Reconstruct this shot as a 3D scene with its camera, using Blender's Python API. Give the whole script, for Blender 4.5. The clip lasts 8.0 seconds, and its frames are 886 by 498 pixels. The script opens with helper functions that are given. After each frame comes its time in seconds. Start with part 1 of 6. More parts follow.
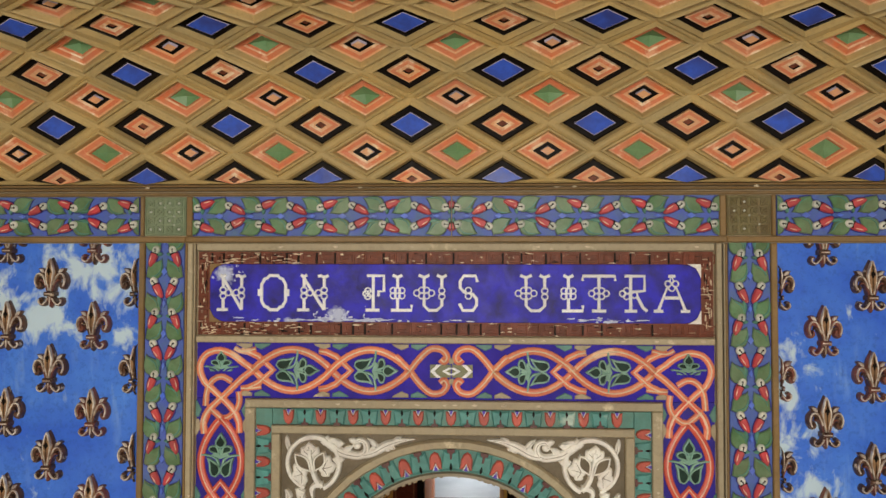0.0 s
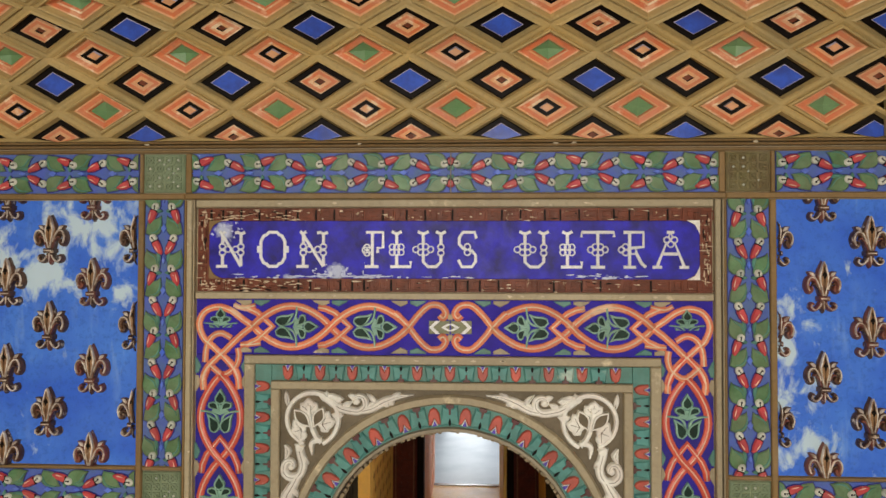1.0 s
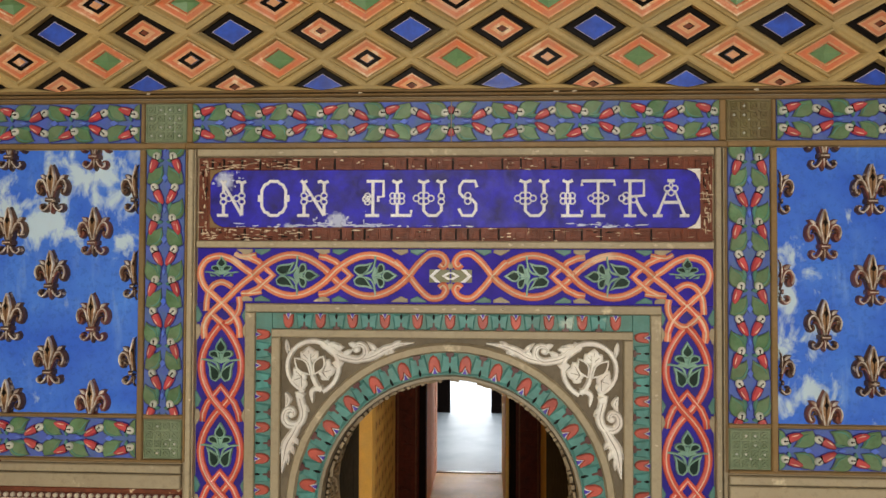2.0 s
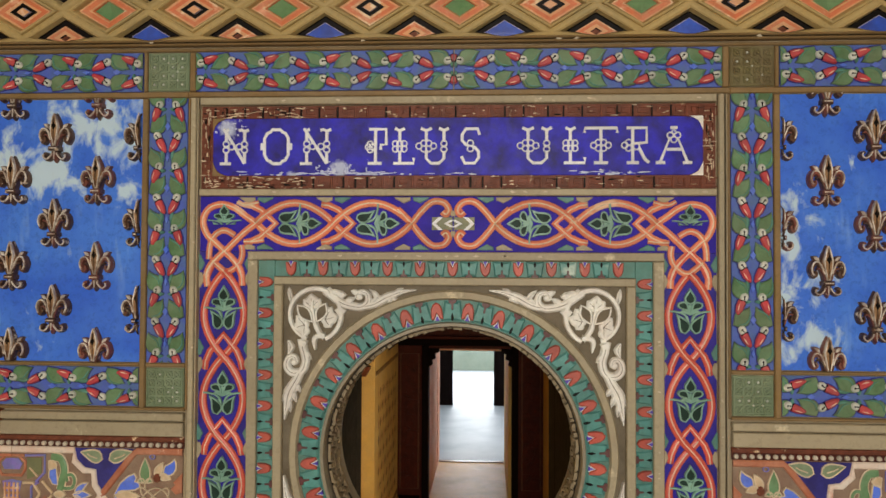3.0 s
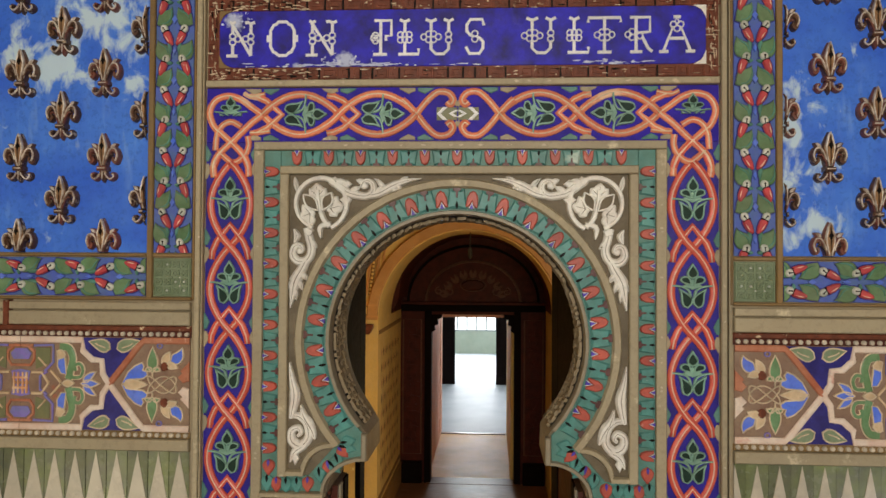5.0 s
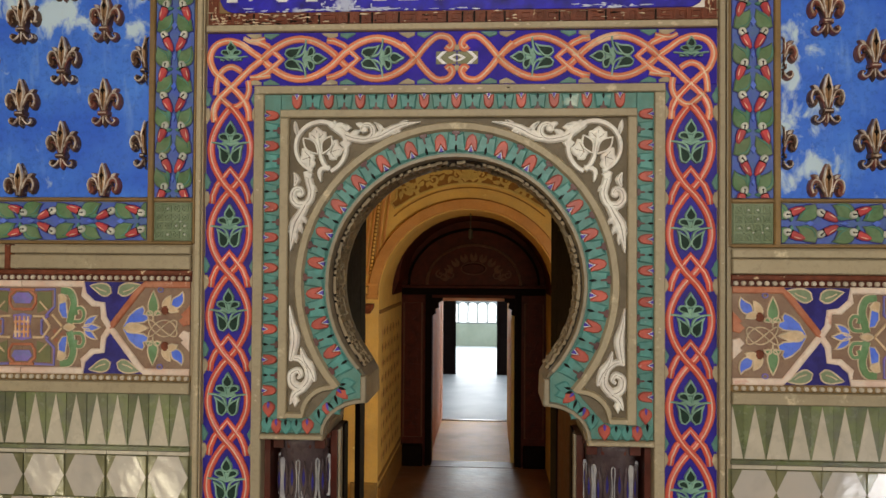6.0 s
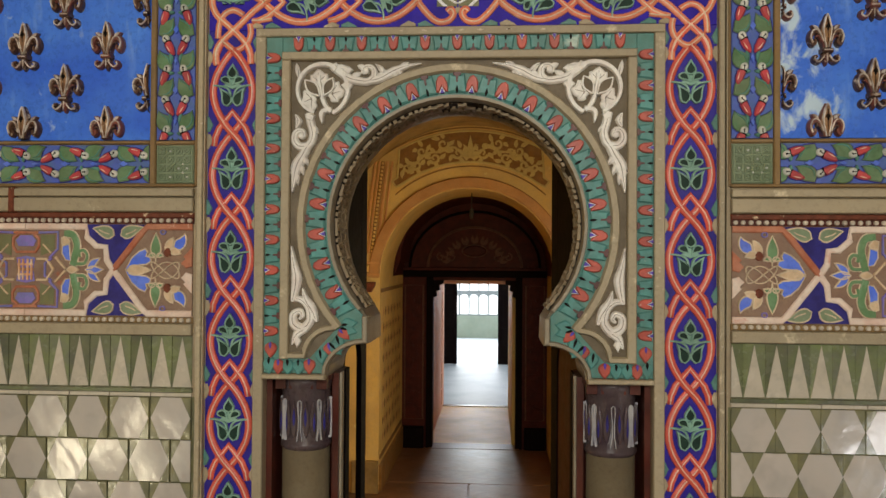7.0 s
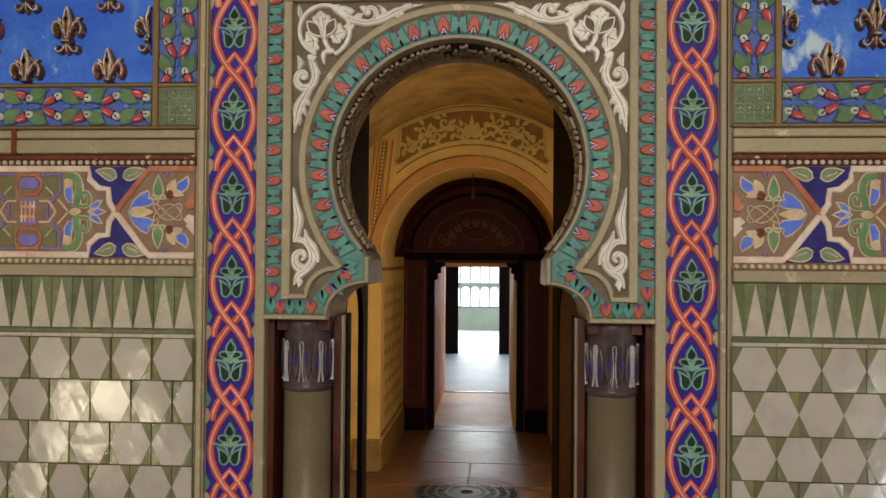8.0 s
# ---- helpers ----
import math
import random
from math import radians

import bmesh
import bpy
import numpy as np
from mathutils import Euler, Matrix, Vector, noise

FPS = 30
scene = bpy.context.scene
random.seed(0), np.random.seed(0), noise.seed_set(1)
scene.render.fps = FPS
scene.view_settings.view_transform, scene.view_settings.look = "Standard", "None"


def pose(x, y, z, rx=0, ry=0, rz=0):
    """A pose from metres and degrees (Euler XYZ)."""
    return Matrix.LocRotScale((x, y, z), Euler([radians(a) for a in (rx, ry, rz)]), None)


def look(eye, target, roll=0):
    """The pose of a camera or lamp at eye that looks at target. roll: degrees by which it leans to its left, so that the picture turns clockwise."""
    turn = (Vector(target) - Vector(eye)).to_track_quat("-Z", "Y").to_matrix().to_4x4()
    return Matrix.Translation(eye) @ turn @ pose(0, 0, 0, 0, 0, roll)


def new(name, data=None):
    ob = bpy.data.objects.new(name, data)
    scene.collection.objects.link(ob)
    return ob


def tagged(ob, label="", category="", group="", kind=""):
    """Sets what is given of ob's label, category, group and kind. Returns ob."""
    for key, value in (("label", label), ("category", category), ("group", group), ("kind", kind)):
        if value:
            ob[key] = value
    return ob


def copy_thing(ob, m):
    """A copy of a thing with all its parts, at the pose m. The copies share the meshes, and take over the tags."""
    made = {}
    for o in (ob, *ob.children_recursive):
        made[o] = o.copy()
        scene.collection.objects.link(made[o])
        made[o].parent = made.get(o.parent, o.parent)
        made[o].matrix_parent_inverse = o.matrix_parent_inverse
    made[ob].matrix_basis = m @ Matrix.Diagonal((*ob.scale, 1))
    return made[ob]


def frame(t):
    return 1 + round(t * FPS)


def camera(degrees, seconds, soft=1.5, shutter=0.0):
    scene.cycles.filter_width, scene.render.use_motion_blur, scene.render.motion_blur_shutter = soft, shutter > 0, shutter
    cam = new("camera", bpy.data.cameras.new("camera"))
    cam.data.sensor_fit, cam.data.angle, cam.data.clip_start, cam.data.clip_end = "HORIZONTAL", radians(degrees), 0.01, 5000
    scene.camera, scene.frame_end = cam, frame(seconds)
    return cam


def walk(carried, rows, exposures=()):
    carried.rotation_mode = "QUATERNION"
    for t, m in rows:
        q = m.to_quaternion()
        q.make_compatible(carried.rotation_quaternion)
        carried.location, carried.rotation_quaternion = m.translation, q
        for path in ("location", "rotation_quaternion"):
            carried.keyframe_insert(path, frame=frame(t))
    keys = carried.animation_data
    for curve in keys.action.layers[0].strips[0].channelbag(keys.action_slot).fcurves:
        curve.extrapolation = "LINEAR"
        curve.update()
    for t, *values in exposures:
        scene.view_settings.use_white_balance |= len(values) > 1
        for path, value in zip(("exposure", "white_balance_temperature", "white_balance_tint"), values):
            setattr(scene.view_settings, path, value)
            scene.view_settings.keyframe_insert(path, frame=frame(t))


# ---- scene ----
cam = camera(58.9, 8.0)
PATH = [
    (0.0, (0.118, -2.873, 3.857), (0.014, -0.876, 3.924), 0.1),
    (0.5, (0.123, -2.870, 3.803), (0.017, -0.873, 3.855), 0.15),
    (1.0, (0.123, -2.871, 3.718), (0.018, -0.874, 3.771), 0.15),
    (1.5, (0.132, -2.871, 3.630), (0.023, -0.875, 3.678), 0.2),
    (3.0, (0.135, -2.864, 3.344), (0.015, -0.867, 3.394), 0.3),
    (3.5, (0.135, -2.866, 3.249), (0.011, -0.870, 3.298), 0.3),
    (4.0, (0.131, -2.870, 3.150), (0.006, -0.875, 3.197), 0.3),
    (4.5, (0.127, -2.876, 3.053), (0.003, -0.880, 3.095), 0.35),
    (6.0, (0.138, -2.890, 2.749), (0.010, -0.894, 2.785), 0.4),
    (6.5, (0.140, -2.896, 2.644), (0.011, -0.901, 2.678), 0.4),
    (7.0, (0.141, -2.901, 2.537), (0.010, -0.905, 2.569), 0.4),
    (7.5, (0.142, -2.903, 2.429), (0.010, -0.908, 2.459), 0.45),
    (8.0, (0.141, -2.903, 2.322), (0.007, -0.908, 2.351), 0.45),
]
EXPOSURES = [(0.0, 0.08), (1.5, 0.05), (3.0, 0.0), (4.5, -0.06), (6.5, -0.11), (8.0, -0.15)]
walk(cam, [(t, look(eye, target, roll)) for t, eye, target, roll in PATH], EXPOSURES)
# ---------------------------------------------------------------- light
FLOOR = 0.08
world = bpy.data.worlds.new("sky")
scene.world = world
world.use_nodes = True
wn = world.node_tree
sky = wn.nodes.new("ShaderNodeTexSky")
sky.sky_type, sky.sun_disc = "NISHITA", False
sky.sun_elevation, sky.sun_rotation = radians(40), radians(200)
wn.links.new(sky.outputs[0], wn.nodes["Background"].inputs[0])
wn.nodes["Background"].inputs[1].default_value = 0.12


def area(name, eye, target, sx, sy, watts, colour):
    d = bpy.data.lights.new(name, "AREA")
    d.shape, d.size, d.size_y, d.energy, d.color = "RECTANGLE", sx, sy, watts, colour
    ob = new(name, d)
    ob.matrix_world = look(eye, target)
    return ob


area("window_and_fill_light", (-3.27, -3.86, 0.74), (-0.9, -0.3, 2.1), 0.46, 0.75, 16, (1.0, 0.88, 0.60))
area("window_and_fill_light", (3.27, -3.20, 0.76), (0.9, -0.3, 2.1), 0.36, 0.66, 14, (0.95, 0.95, 0.96))
area("window_and_fill_light", (0.0, -6.35, 3.85), (0.0, 0.0, 4.0), 2.6, 1.6, 232, (1.0, 0.94, 0.835))
area("window_and_fill_light", (1.24, 2.9, 2.0), (-1.4, 4.2, 1.0), 1.3, 1.6, 64, (1.0, 0.85, 0.54))
area("window_and_fill_light", (-0.28, 22.2, 1.9), (-0.28, 10.0, 1.2), 2.6, 2.0, 180, (0.93, 0.97, 1.0))
# Fill lamp added under the far room's ceiling, lighting its floor and parapet.
area("window_and_fill_light", (-0.28, 19.5, 3.5), (-0.28, 19.7, 0.0), 3.0, 3.4, 210, (0.96, 0.98, 1.0))
# Lamp at a side opening added out of view to light the hall.
area("window_and_fill_light", (2.85, 13.0, 2.4), (-0.3, 12.5, 0.4), 1.6, 1.6, 120, (0.93, 0.97, 1.0))


# ---------------------------------------------------------------- materials
def lin(h, k=1.6):
    """A base colour from a seen colour, lifted by k."""
    out = []
    for i in (0, 2, 4):
        v = int(h[i:i + 2], 16) / 255
        v = v / 12.92 if v <= 0.04045 else ((v + 0.055) / 1.055) ** 2.4
        out.append(min(0.85, v * k))
    return (*out, 1)


MATS = {}


def mat(name, h, h2=None, k=1.6, scale=9.0, rough=0.55, bump=0.25, wear=None, amount=0.0, wscale=14.0, spec=0.25, jitter=0.12, spots=(), grain=60.0, patch=7.0, edge=0.45, dust=0.12, core=0.0):
    """A painted or stone surface: two tones by coarse noise, fine grain, optional worn patches.
    spots: (x, z, radius) of larger worn places on the north wall."""
    m = bpy.data.materials.new(name)
    m.use_nodes = True
    t, N, L = m.node_tree, m.node_tree.nodes, m.node_tree.links
    b = N["Principled BSDF"]
    geo = N.new("ShaderNodeNewGeometry")
    pos = geo.outputs["Position"]

    def noise_node(sc, det=4.0, ro=0.6, stretch=None, bend=0.0):
        n = N.new("ShaderNodeTexNoise")
        n.inputs["Scale"].default_value, n.inputs["Detail"].default_value, n.inputs["Roughness"].default_value = sc, det, ro
        n.inputs["Distortion"].default_value = bend
        if stretch:
            mp = N.new("ShaderNodeVectorMath")
            mp.operation = "MULTIPLY"
            mp.inputs[1].default_value = stretch
            L.new(pos, mp.inputs[0])
            L.new(mp.outputs["Vector"], n.inputs["Vector"])
        else:
            L.new(pos, n.inputs["Vector"])
        return n.outputs["Fac"]

    def ramp(src, a, c):
        r = N.new("ShaderNodeMapRange")
        r.inputs["From Min"].default_value, r.inputs["From Max"].default_value = a, c
        L.new(src, r.inputs["Value"])
        return r.outputs["Result"]

    def mix(fac, a, c):
        x = N.new("ShaderNodeMix")
        x.data_type = "RGBA"
        L.new(fac, x.inputs[0])
        for i, v in ((6, a), (7, c)):
            if isinstance(v, tuple):
                x.inputs[i].default_value = v
            else:
                L.new(v, x.inputs[i])
        return x.outputs[2]

    def math_node(op, a, c):
        x = N.new("ShaderNodeMath")
        x.operation = op
        for i, v in ((0, a), (1, c)):
            if isinstance(v, (int, float)):
                x.inputs[i].default_value = v
            else:
                L.new(v, x.inputs[i])
        return x.outputs[0]

    c1 = lin(h, k)
    c2 = lin(h2, k) if h2 else tuple(v * 0.68 for v in c1[:3]) + (1,)
    col = mix(ramp(noise_node(scale), 0.38, 0.66), c1, c2)
    fine = noise_node(grain, 3.0, 0.7)
    dark = tuple(v * 0.62 for v in c1[:3]) + (1,)
    col = mix(math_node("MULTIPLY", ramp(fine, 0.5, 0.75), 0.55), col, dark)
    rnd = N.new("ShaderNodeObjectInfo").outputs["Random"]
    hsv = N.new("ShaderNodeHueSaturation")
    L.new(math_node("ADD", math_node("MULTIPLY", rnd, jitter * 2), 1 - jitter), hsv.inputs["Value"])
    L.new(col, hsv.inputs["Color"])
    col = hsv.outputs["Color"]
    if dust:
        film = math_node("MULTIPLY", ramp(noise_node(6.5, 7.0, 0.66), 0.30, 0.72), dust * 1.5)
        col = mix(film, col, lin("8c8474", 1.5))
    if wear:
        w = ramp(noise_node(wscale, 6.0, 0.68), 0.70 - amount, 0.78 - amount)
        blotch = noise_node(patch, 8.0, 0.6, (1.0, 1.0, 0.7), 0.4) if core else None
        if core:
            drips = math_node("MULTIPLY", ramp(noise_node(1.0, 5.0, 0.6, (26.0, 1.0, 5.0)), 0.52, 0.80), ramp(noise_node(3.0, 3.0, 0.5), 0.45, 0.65))
            col = mix(math_node("MULTIPLY", drips, 0.6), col, lin("86a4d8", k))
            w = math_node("MULTIPLY", w, 0.5)
        for sx, sz, sr in spots:
            d = N.new("ShaderNodeVectorMath")
            d.operation = "DISTANCE"
            L.new(pos, d.inputs[0])
            d.inputs[1].default_value = (sx, 0, sz)
            near = math_node("SUBTRACT", 1.0, ramp(d.outputs["Value"], 0.0, sr))
            if core:
                cloud = math_node("ADD", math_node("MULTIPLY", near, core), math_node("SUBTRACT", math_node("MULTIPLY", blotch, 3.3), 1.10))
            else:
                cloud = math_node("ADD", near, math_node("MULTIPLY", noise_node(patch, 6.0, 0.62), 1.3))
            w = math_node("MAXIMUM", w, math_node("MULTIPLY", ramp(cloud, 1.0, 1.0 + edge), 0.78))
        col = mix(w, col, lin(wear, k))
    L.new(col, b.inputs["Base Color"])
    b.inputs["Roughness"].default_value = rough
    b.inputs["Specular IOR Level"].default_value = spec
    rr = math_node("ADD", math_node("MULTIPLY", noise_node(scale * 2.3), 0.3), rough - 0.15)
    L.new(rr, b.inputs["Roughness"])
    bp = N.new("ShaderNodeBump")
    bp.inputs["Strength"].default_value, bp.inputs["Distance"].default_value = bump, 0.004
    L.new(math_node("ADD", fine, noise_node(scale * 1.7)), bp.inputs["Height"])
    L.new(bp.outputs["Normal"], b.inputs["Normal"])
    MATS[name] = m
    return m


mat("beige_moulding", "857a64", "8d836c", scale=4, rough=0.5, wear="aca289", amount=0.09, wscale=9, dust=0.14)
mat("chip_white", "a89e8a", "978d78", scale=20, rough=0.6)
mat("brown_frame", "66502e", "6f5836", scale=6, rough=0.5, bump=0.3)
mat("plaster", "8a7d66", "786b54", scale=3, rough=0.7)
mat("field_blue", "2a54b4", "3e6ec4", scale=3, rough=0.5, bump=0.15, wear="aec0dc", amount=0.0, wscale=5, patch=11.0, edge=0.38, core=0.95,
    spots=((-1.27, 3.86, 0.22), (-1.43, 3.87, 0.20), (-1.50, 3.72, 0.22), (-1.64, 3.76, 0.20), (-1.23, 3.63, 0.10), (-1.82, 3.70, 0.18), (1.20, 3.48, 0.22), (1.20, 3.27, 0.22), (1.27, 3.10, 0.18)), jitter=0.0, dust=0.02)
mat("fleur_gold", "523a2c", "2a1c1a", scale=30, rough=0.36, bump=0.5, wear="b0a08a", amount=0.12, wscale=30, dust=0.02)
mat("fleur_bronze", "86684a", "5e4232", scale=24, rough=0.34, bump=0.4, wear="b8a88e", amount=0.10, wscale=26, dust=0.02)
mat("fleur_red", "6a362a", "402426", scale=30, rough=0.36, bump=0.5, wear="a8907a", amount=0.10, wscale=30)
mat("fleur_highlight", "c4bab0", "7c685a", scale=34, rough=0.32, bump=0.4, dust=0.02)
mat("band_ground", "3d4f9c", "40587c", scale=14, rough=0.5, jitter=0.0, dust=0.06)
mat("leaf_green", "3a5a38", "4c7250", scale=14, rough=0.35, dust=0.22)
mat("leaf_olive", "5c5c3c", "50563c", scale=20, rough=0.4)
mat("leaf_teal", "47786e", "3a6250", scale=16, rough=0.4, dust=0.08)
mat("bud_red", "a4363c", "8a2c36", scale=20, rough=0.45, wear="c8b8a8", amount=0.05, wscale=26, dust=0.12)
mat("cap_white", "b0b0a8", "90988f", scale=25, rough=0.45)
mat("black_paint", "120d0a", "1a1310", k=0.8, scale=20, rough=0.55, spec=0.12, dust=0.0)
mat("plaque_blue", "241e9e", "150e5a", scale=13, rough=0.5, wear="a8b0d8", amount=-0.02, wscale=16, patch=34.0, edge=0.35,
    spots=((-0.42, 3.705, 0.06), (-0.84, 3.862, 0.06), (0.57, 3.686, 0.035), (-0.60, 3.686, 0.03)), jitter=0.0, dust=0.02)
mat("flake", "b0b6d4", "9aa2c8", scale=30, rough=0.6, dust=0.0)
mat("plaque_brown", "4e2616", "653322", scale=26, rough=0.5, wear="b8a486", amount=0.075, wscale=30, dust=0.02)
mat("letter_white", "d4d4d0", "bcbec8", scale=20, rough=0.4, dust=0.02)
mat("knot_blue", "2a1d8c", "221872", scale=12, rough=0.55, jitter=0.0, spec=0.12, dust=0.02)
mat("ribbon_orange", "ba644a", "bc7454", scale=5, rough=0.4, wear="c4a488", amount=0.06, wscale=8, spec=0.4, spots=((0.55, 3.59, 0.12), (-0.78, 3.58, 0.08), (0.20, 3.42, 0.06)), patch=16.0, edge=0.3)
mat("ribbon_red", "b04e3e", "a8463a", scale=5, rough=0.38, wear="b88a74", amount=0.0, wscale=8, spec=0.4, dust=0.02)
mat("ribbon_pink", "f2a494", "e49c8a", scale=8, rough=0.4, dust=0.02)
mat("knot_navy", "22177c", "1a1262", scale=12, rough=0.45, jitter=0.0, dust=0.02)
mat("ribbon_light", "f0a690", "e8b498", scale=8, rough=0.4)
mat("palm_dark", "1c3028", "12201a", scale=20, rough=0.5, spec=0.15, dust=0.0)
mat("palm_edge", "6c8f80", "52776a", scale=20, rough=0.35, wear="7c6c50", amount=0.02, wscale=5)
mat("lotus_teal", "417874", "376460", scale=18, rough=0.4, wear="a8b0a4", amount=0.03, wscale=30, spots=((0.30, 3.345, 0.05), (0.42, 3.34, 0.08), (0.55, 3.345, 0.05), (0.30, 3.08, 0.05), (0.49, 2.80, 0.05), (0.50, 2.55, 0.05)), patch=20.0, edge=0.3, dust=0.08)
mat("lotus_red", "9c463a", "843a34", scale=18, rough=0.4, wear="b8a498", amount=0.03, wscale=30, spots=((0.30, 3.345, 0.05), (0.42, 3.34, 0.08), (0.55, 3.345, 0.05), (0.30, 3.08, 0.05), (0.49, 2.80, 0.05), (0.50, 2.55, 0.05)), patch=20.0, edge=0.3, dust=0.08)
mat("lotus_dark", "4c2428", "3a1c20", scale=18, rough=0.4)
mat("lotus_ground", "42706a", "3c625a", scale=18, rough=0.45, jitter=0.0)
mat("tip_white", "d8ccd8", scale=20, rough=0.4)
mat("tip_purple", "3c2a9a", scale=20, rough=0.4)
mat("scroll_white", "c6c0ba", "b2aca6", scale=14, rough=0.5, bump=0.35, dust=0.06)
mat("scroll_groove_shade", "62584c", "564c40", scale=14, rough=0.6)
mat("scroll_ground", "4c4334", "5c5242", scale=14, rough=0.6, jitter=0.0)
mat("soffit_stone", "7c6e56", "61533d", scale=9, rough=0.55, bump=0.4)
mat("loop_white", "9c9c9c", "7c7c86", scale=20, rough=0.4)
mat("rim_stone", "6e6656", "7d7564", scale=8, rough=0.4)
mat("glaze_green", "6c7a62", "5c6b52", scale=12, rough=0.3, jitter=0.05)
mat("glaze_worn", "5c5034", "66603c", scale=18, rough=0.4)
mat("tile_cream", "a29c94", "98948e", k=1.45, scale=3.5, rough=0.16, bump=0.6, grain=6, spec=0.85, jitter=0.06, dust=0.05)
mat("tile_olive", "555642", "646242", scale=10, rough=0.18, bump=0.5, grain=7, spec=0.8, jitter=0.25, dust=0.05)
mat("tooth_cream", "a09a8c", "969082", scale=5, rough=0.25, spec=0.5, grain=20, jitter=0.05)
mat("tooth_green", "545e3a", "484c40", scale=9, rough=0.25, spec=0.5, jitter=0.35)
mat("strap_white", "c4b4a8", "b49a8c", scale=10, rough=0.4, wear="a0583c", amount=0.10, wscale=4)
mat("strap_rust", "8c4c34", "9c6850", scale=10, rough=0.4, wear="c0aa9c", amount=0.07, wscale=14)
mat("frieze_brown", "664c40", "76604e", scale=11, rough=0.4, jitter=0.0, wear="8a4c34", amount=0.10, wscale=5, dust=0.2)
mat("frieze_navy", "201c58", "2a2870", scale=16, rough=0.35, jitter=0.0, dust=0.02)
mat("frieze_blue", "3656b8", "4a68c0", scale=14, rough=0.35, dust=0.18)
mat("frieze_green", "486844", "587a58", scale=16, rough=0.35, dust=0.12)
mat("line_cream", "b4a48c", scale=20, rough=0.4)
mat("line_purple", "6a5aa0", "5a6090", scale=20, rough=0.4)
mat("bead_cream", "a8a092", "948a7c", scale=40, rough=0.4)
mat("leaf_tan", "b09c80", "9a8468", scale=20, rough=0.4)
mat("column_stone", "685c48", "70654f", scale=5, rough=0.4, k=1.0, dust=0.06)
mat("jamb_red", "48180f", "34120c", scale=6, rough=0.35, k=1.3, dust=0.06)
mat("capital_purple", "40323a", "30242c", scale=25, rough=0.3, k=1.2)
mat("dark_wood", "180b08", "100705", k=0.7, scale=12, rough=0.75, spec=0.08, dust=0.0)
mat("back_wood", "4c1c12", "38140c", k=1.1, scale=10, rough=0.55, spec=0.15, dust=0.0)
mat("back_gilt", "643e28", "50301f", k=1.1, scale=20, rough=0.55, dust=0.0)
mat("ochre", "be9a56", "a6864a", k=1.75, scale=2.5, rough=0.6, wear="d0b47c", amount=0.02, wscale=6, dust=0.2)
mat("frieze_ochre", "a89458", "988450", k=1.6, scale=5, rough=0.6)
mat("ochre_dark", "74501f", "62421a", k=1.6, scale=10, rough=0.6)
mat("ochre_orange", "a87a48", "986a3c", k=1.6, scale=4, rough=0.55)
mat("vault_ochre", "927440", "66502c", k=1.4, scale=3.5, rough=0.75, wear="3c2e1a", amount=0.06, wscale=4.0)
mat("slab", "66442c", "4c3220", k=1.35, scale=2.2, rough=0.36, bump=1.0, grain=14, dust=0.06, spec=0.3)
mat("tan_slab", "b8945c", "a07c48", k=1.7, scale=2.0, rough=0.42, bump=0.9, dust=0.06, spec=0.15)
mat("corridor_orange", "e0a860", "d09850", k=1.6, scale=3, rough=0.6, dust=0.05)
mat("pale_slab", "90949a", "848890", k=1.6, scale=1.6, rough=0.50, dust=0.0, spec=0.17)
mat("pink_tile", "ec9c84", "dc8468", k=1.5, scale=6, rough=0.6, dust=0.05)
mat("white_wall", "c8ccc8", "b8bcb8", k=1.4, scale=2, rough=0.6, dust=0.06)
mat("green_wall", "7c867a", "727c70", k=1.2, scale=2, rough=0.6)
mat("sash_grey", "7c8488", "70787c", k=1.0, scale=6, rough=0.5)
mat("iron", "2c2822", "1c1814", k=1.2, scale=20, rough=0.4, dust=0.06)
mat("rib_beige", "957f50", "84744e", scale=5, wear="a39468", amount=0.05, wscale=9, rough=0.55, bump=0.3, dust=0.12)
mat("coffer_orange", "b0562f", "a8623e", scale=14, rough=0.45, wear="b8876a", amount=0.13, wscale=11, dust=0.26)
mat("coffer_apricot", "b88458", "b08062", scale=12, rough=0.45, wear="c4ac90", amount=0.15, wscale=11, dust=0.26)
mat("coffer_blue", "2c4aa4", "2a3778", scale=11, rough=0.35, dust=0.02)
mat("coffer_green", "567650", "486c46", scale=9, rough=0.4)
mat("coffer_edge", "a8a0b4", scale=20, rough=0.4)
glow = bpy.data.materials.new("bright_sky")
glow.use_nodes = True
gb = glow.node_tree.nodes["Principled BSDF"]
gb.inputs["Emission Color"].default_value, gb.inputs["Emission Strength"].default_value = (0.95, 0.98, 1, 1), 1.7
MATS["bright_sky"] = glow


# ---------------------------------------------------------------- mesh helpers
# Wall drawings use (u, v, h): along the wall, up, and out of it towards the room.
def mesh_of(name, verts, faces, mats, mi=None, smooth=False):
    me = bpy.data.meshes.new(name)
    me.from_pydata(verts, [], faces)
    for m in mats:
        me.materials.append(MATS[m])
    if mi:
        me.polygons.foreach_set("material_index", mi)
    if smooth:
        me.polygons.foreach_set("use_smooth", [True] * len(me.polygons))
    bm = bmesh.new()
    bm.from_mesh(me)
    bmesh.ops.recalc_face_normals(bm, faces=bm.faces)
    bm.to_mesh(me)
    bm.free()
    return me


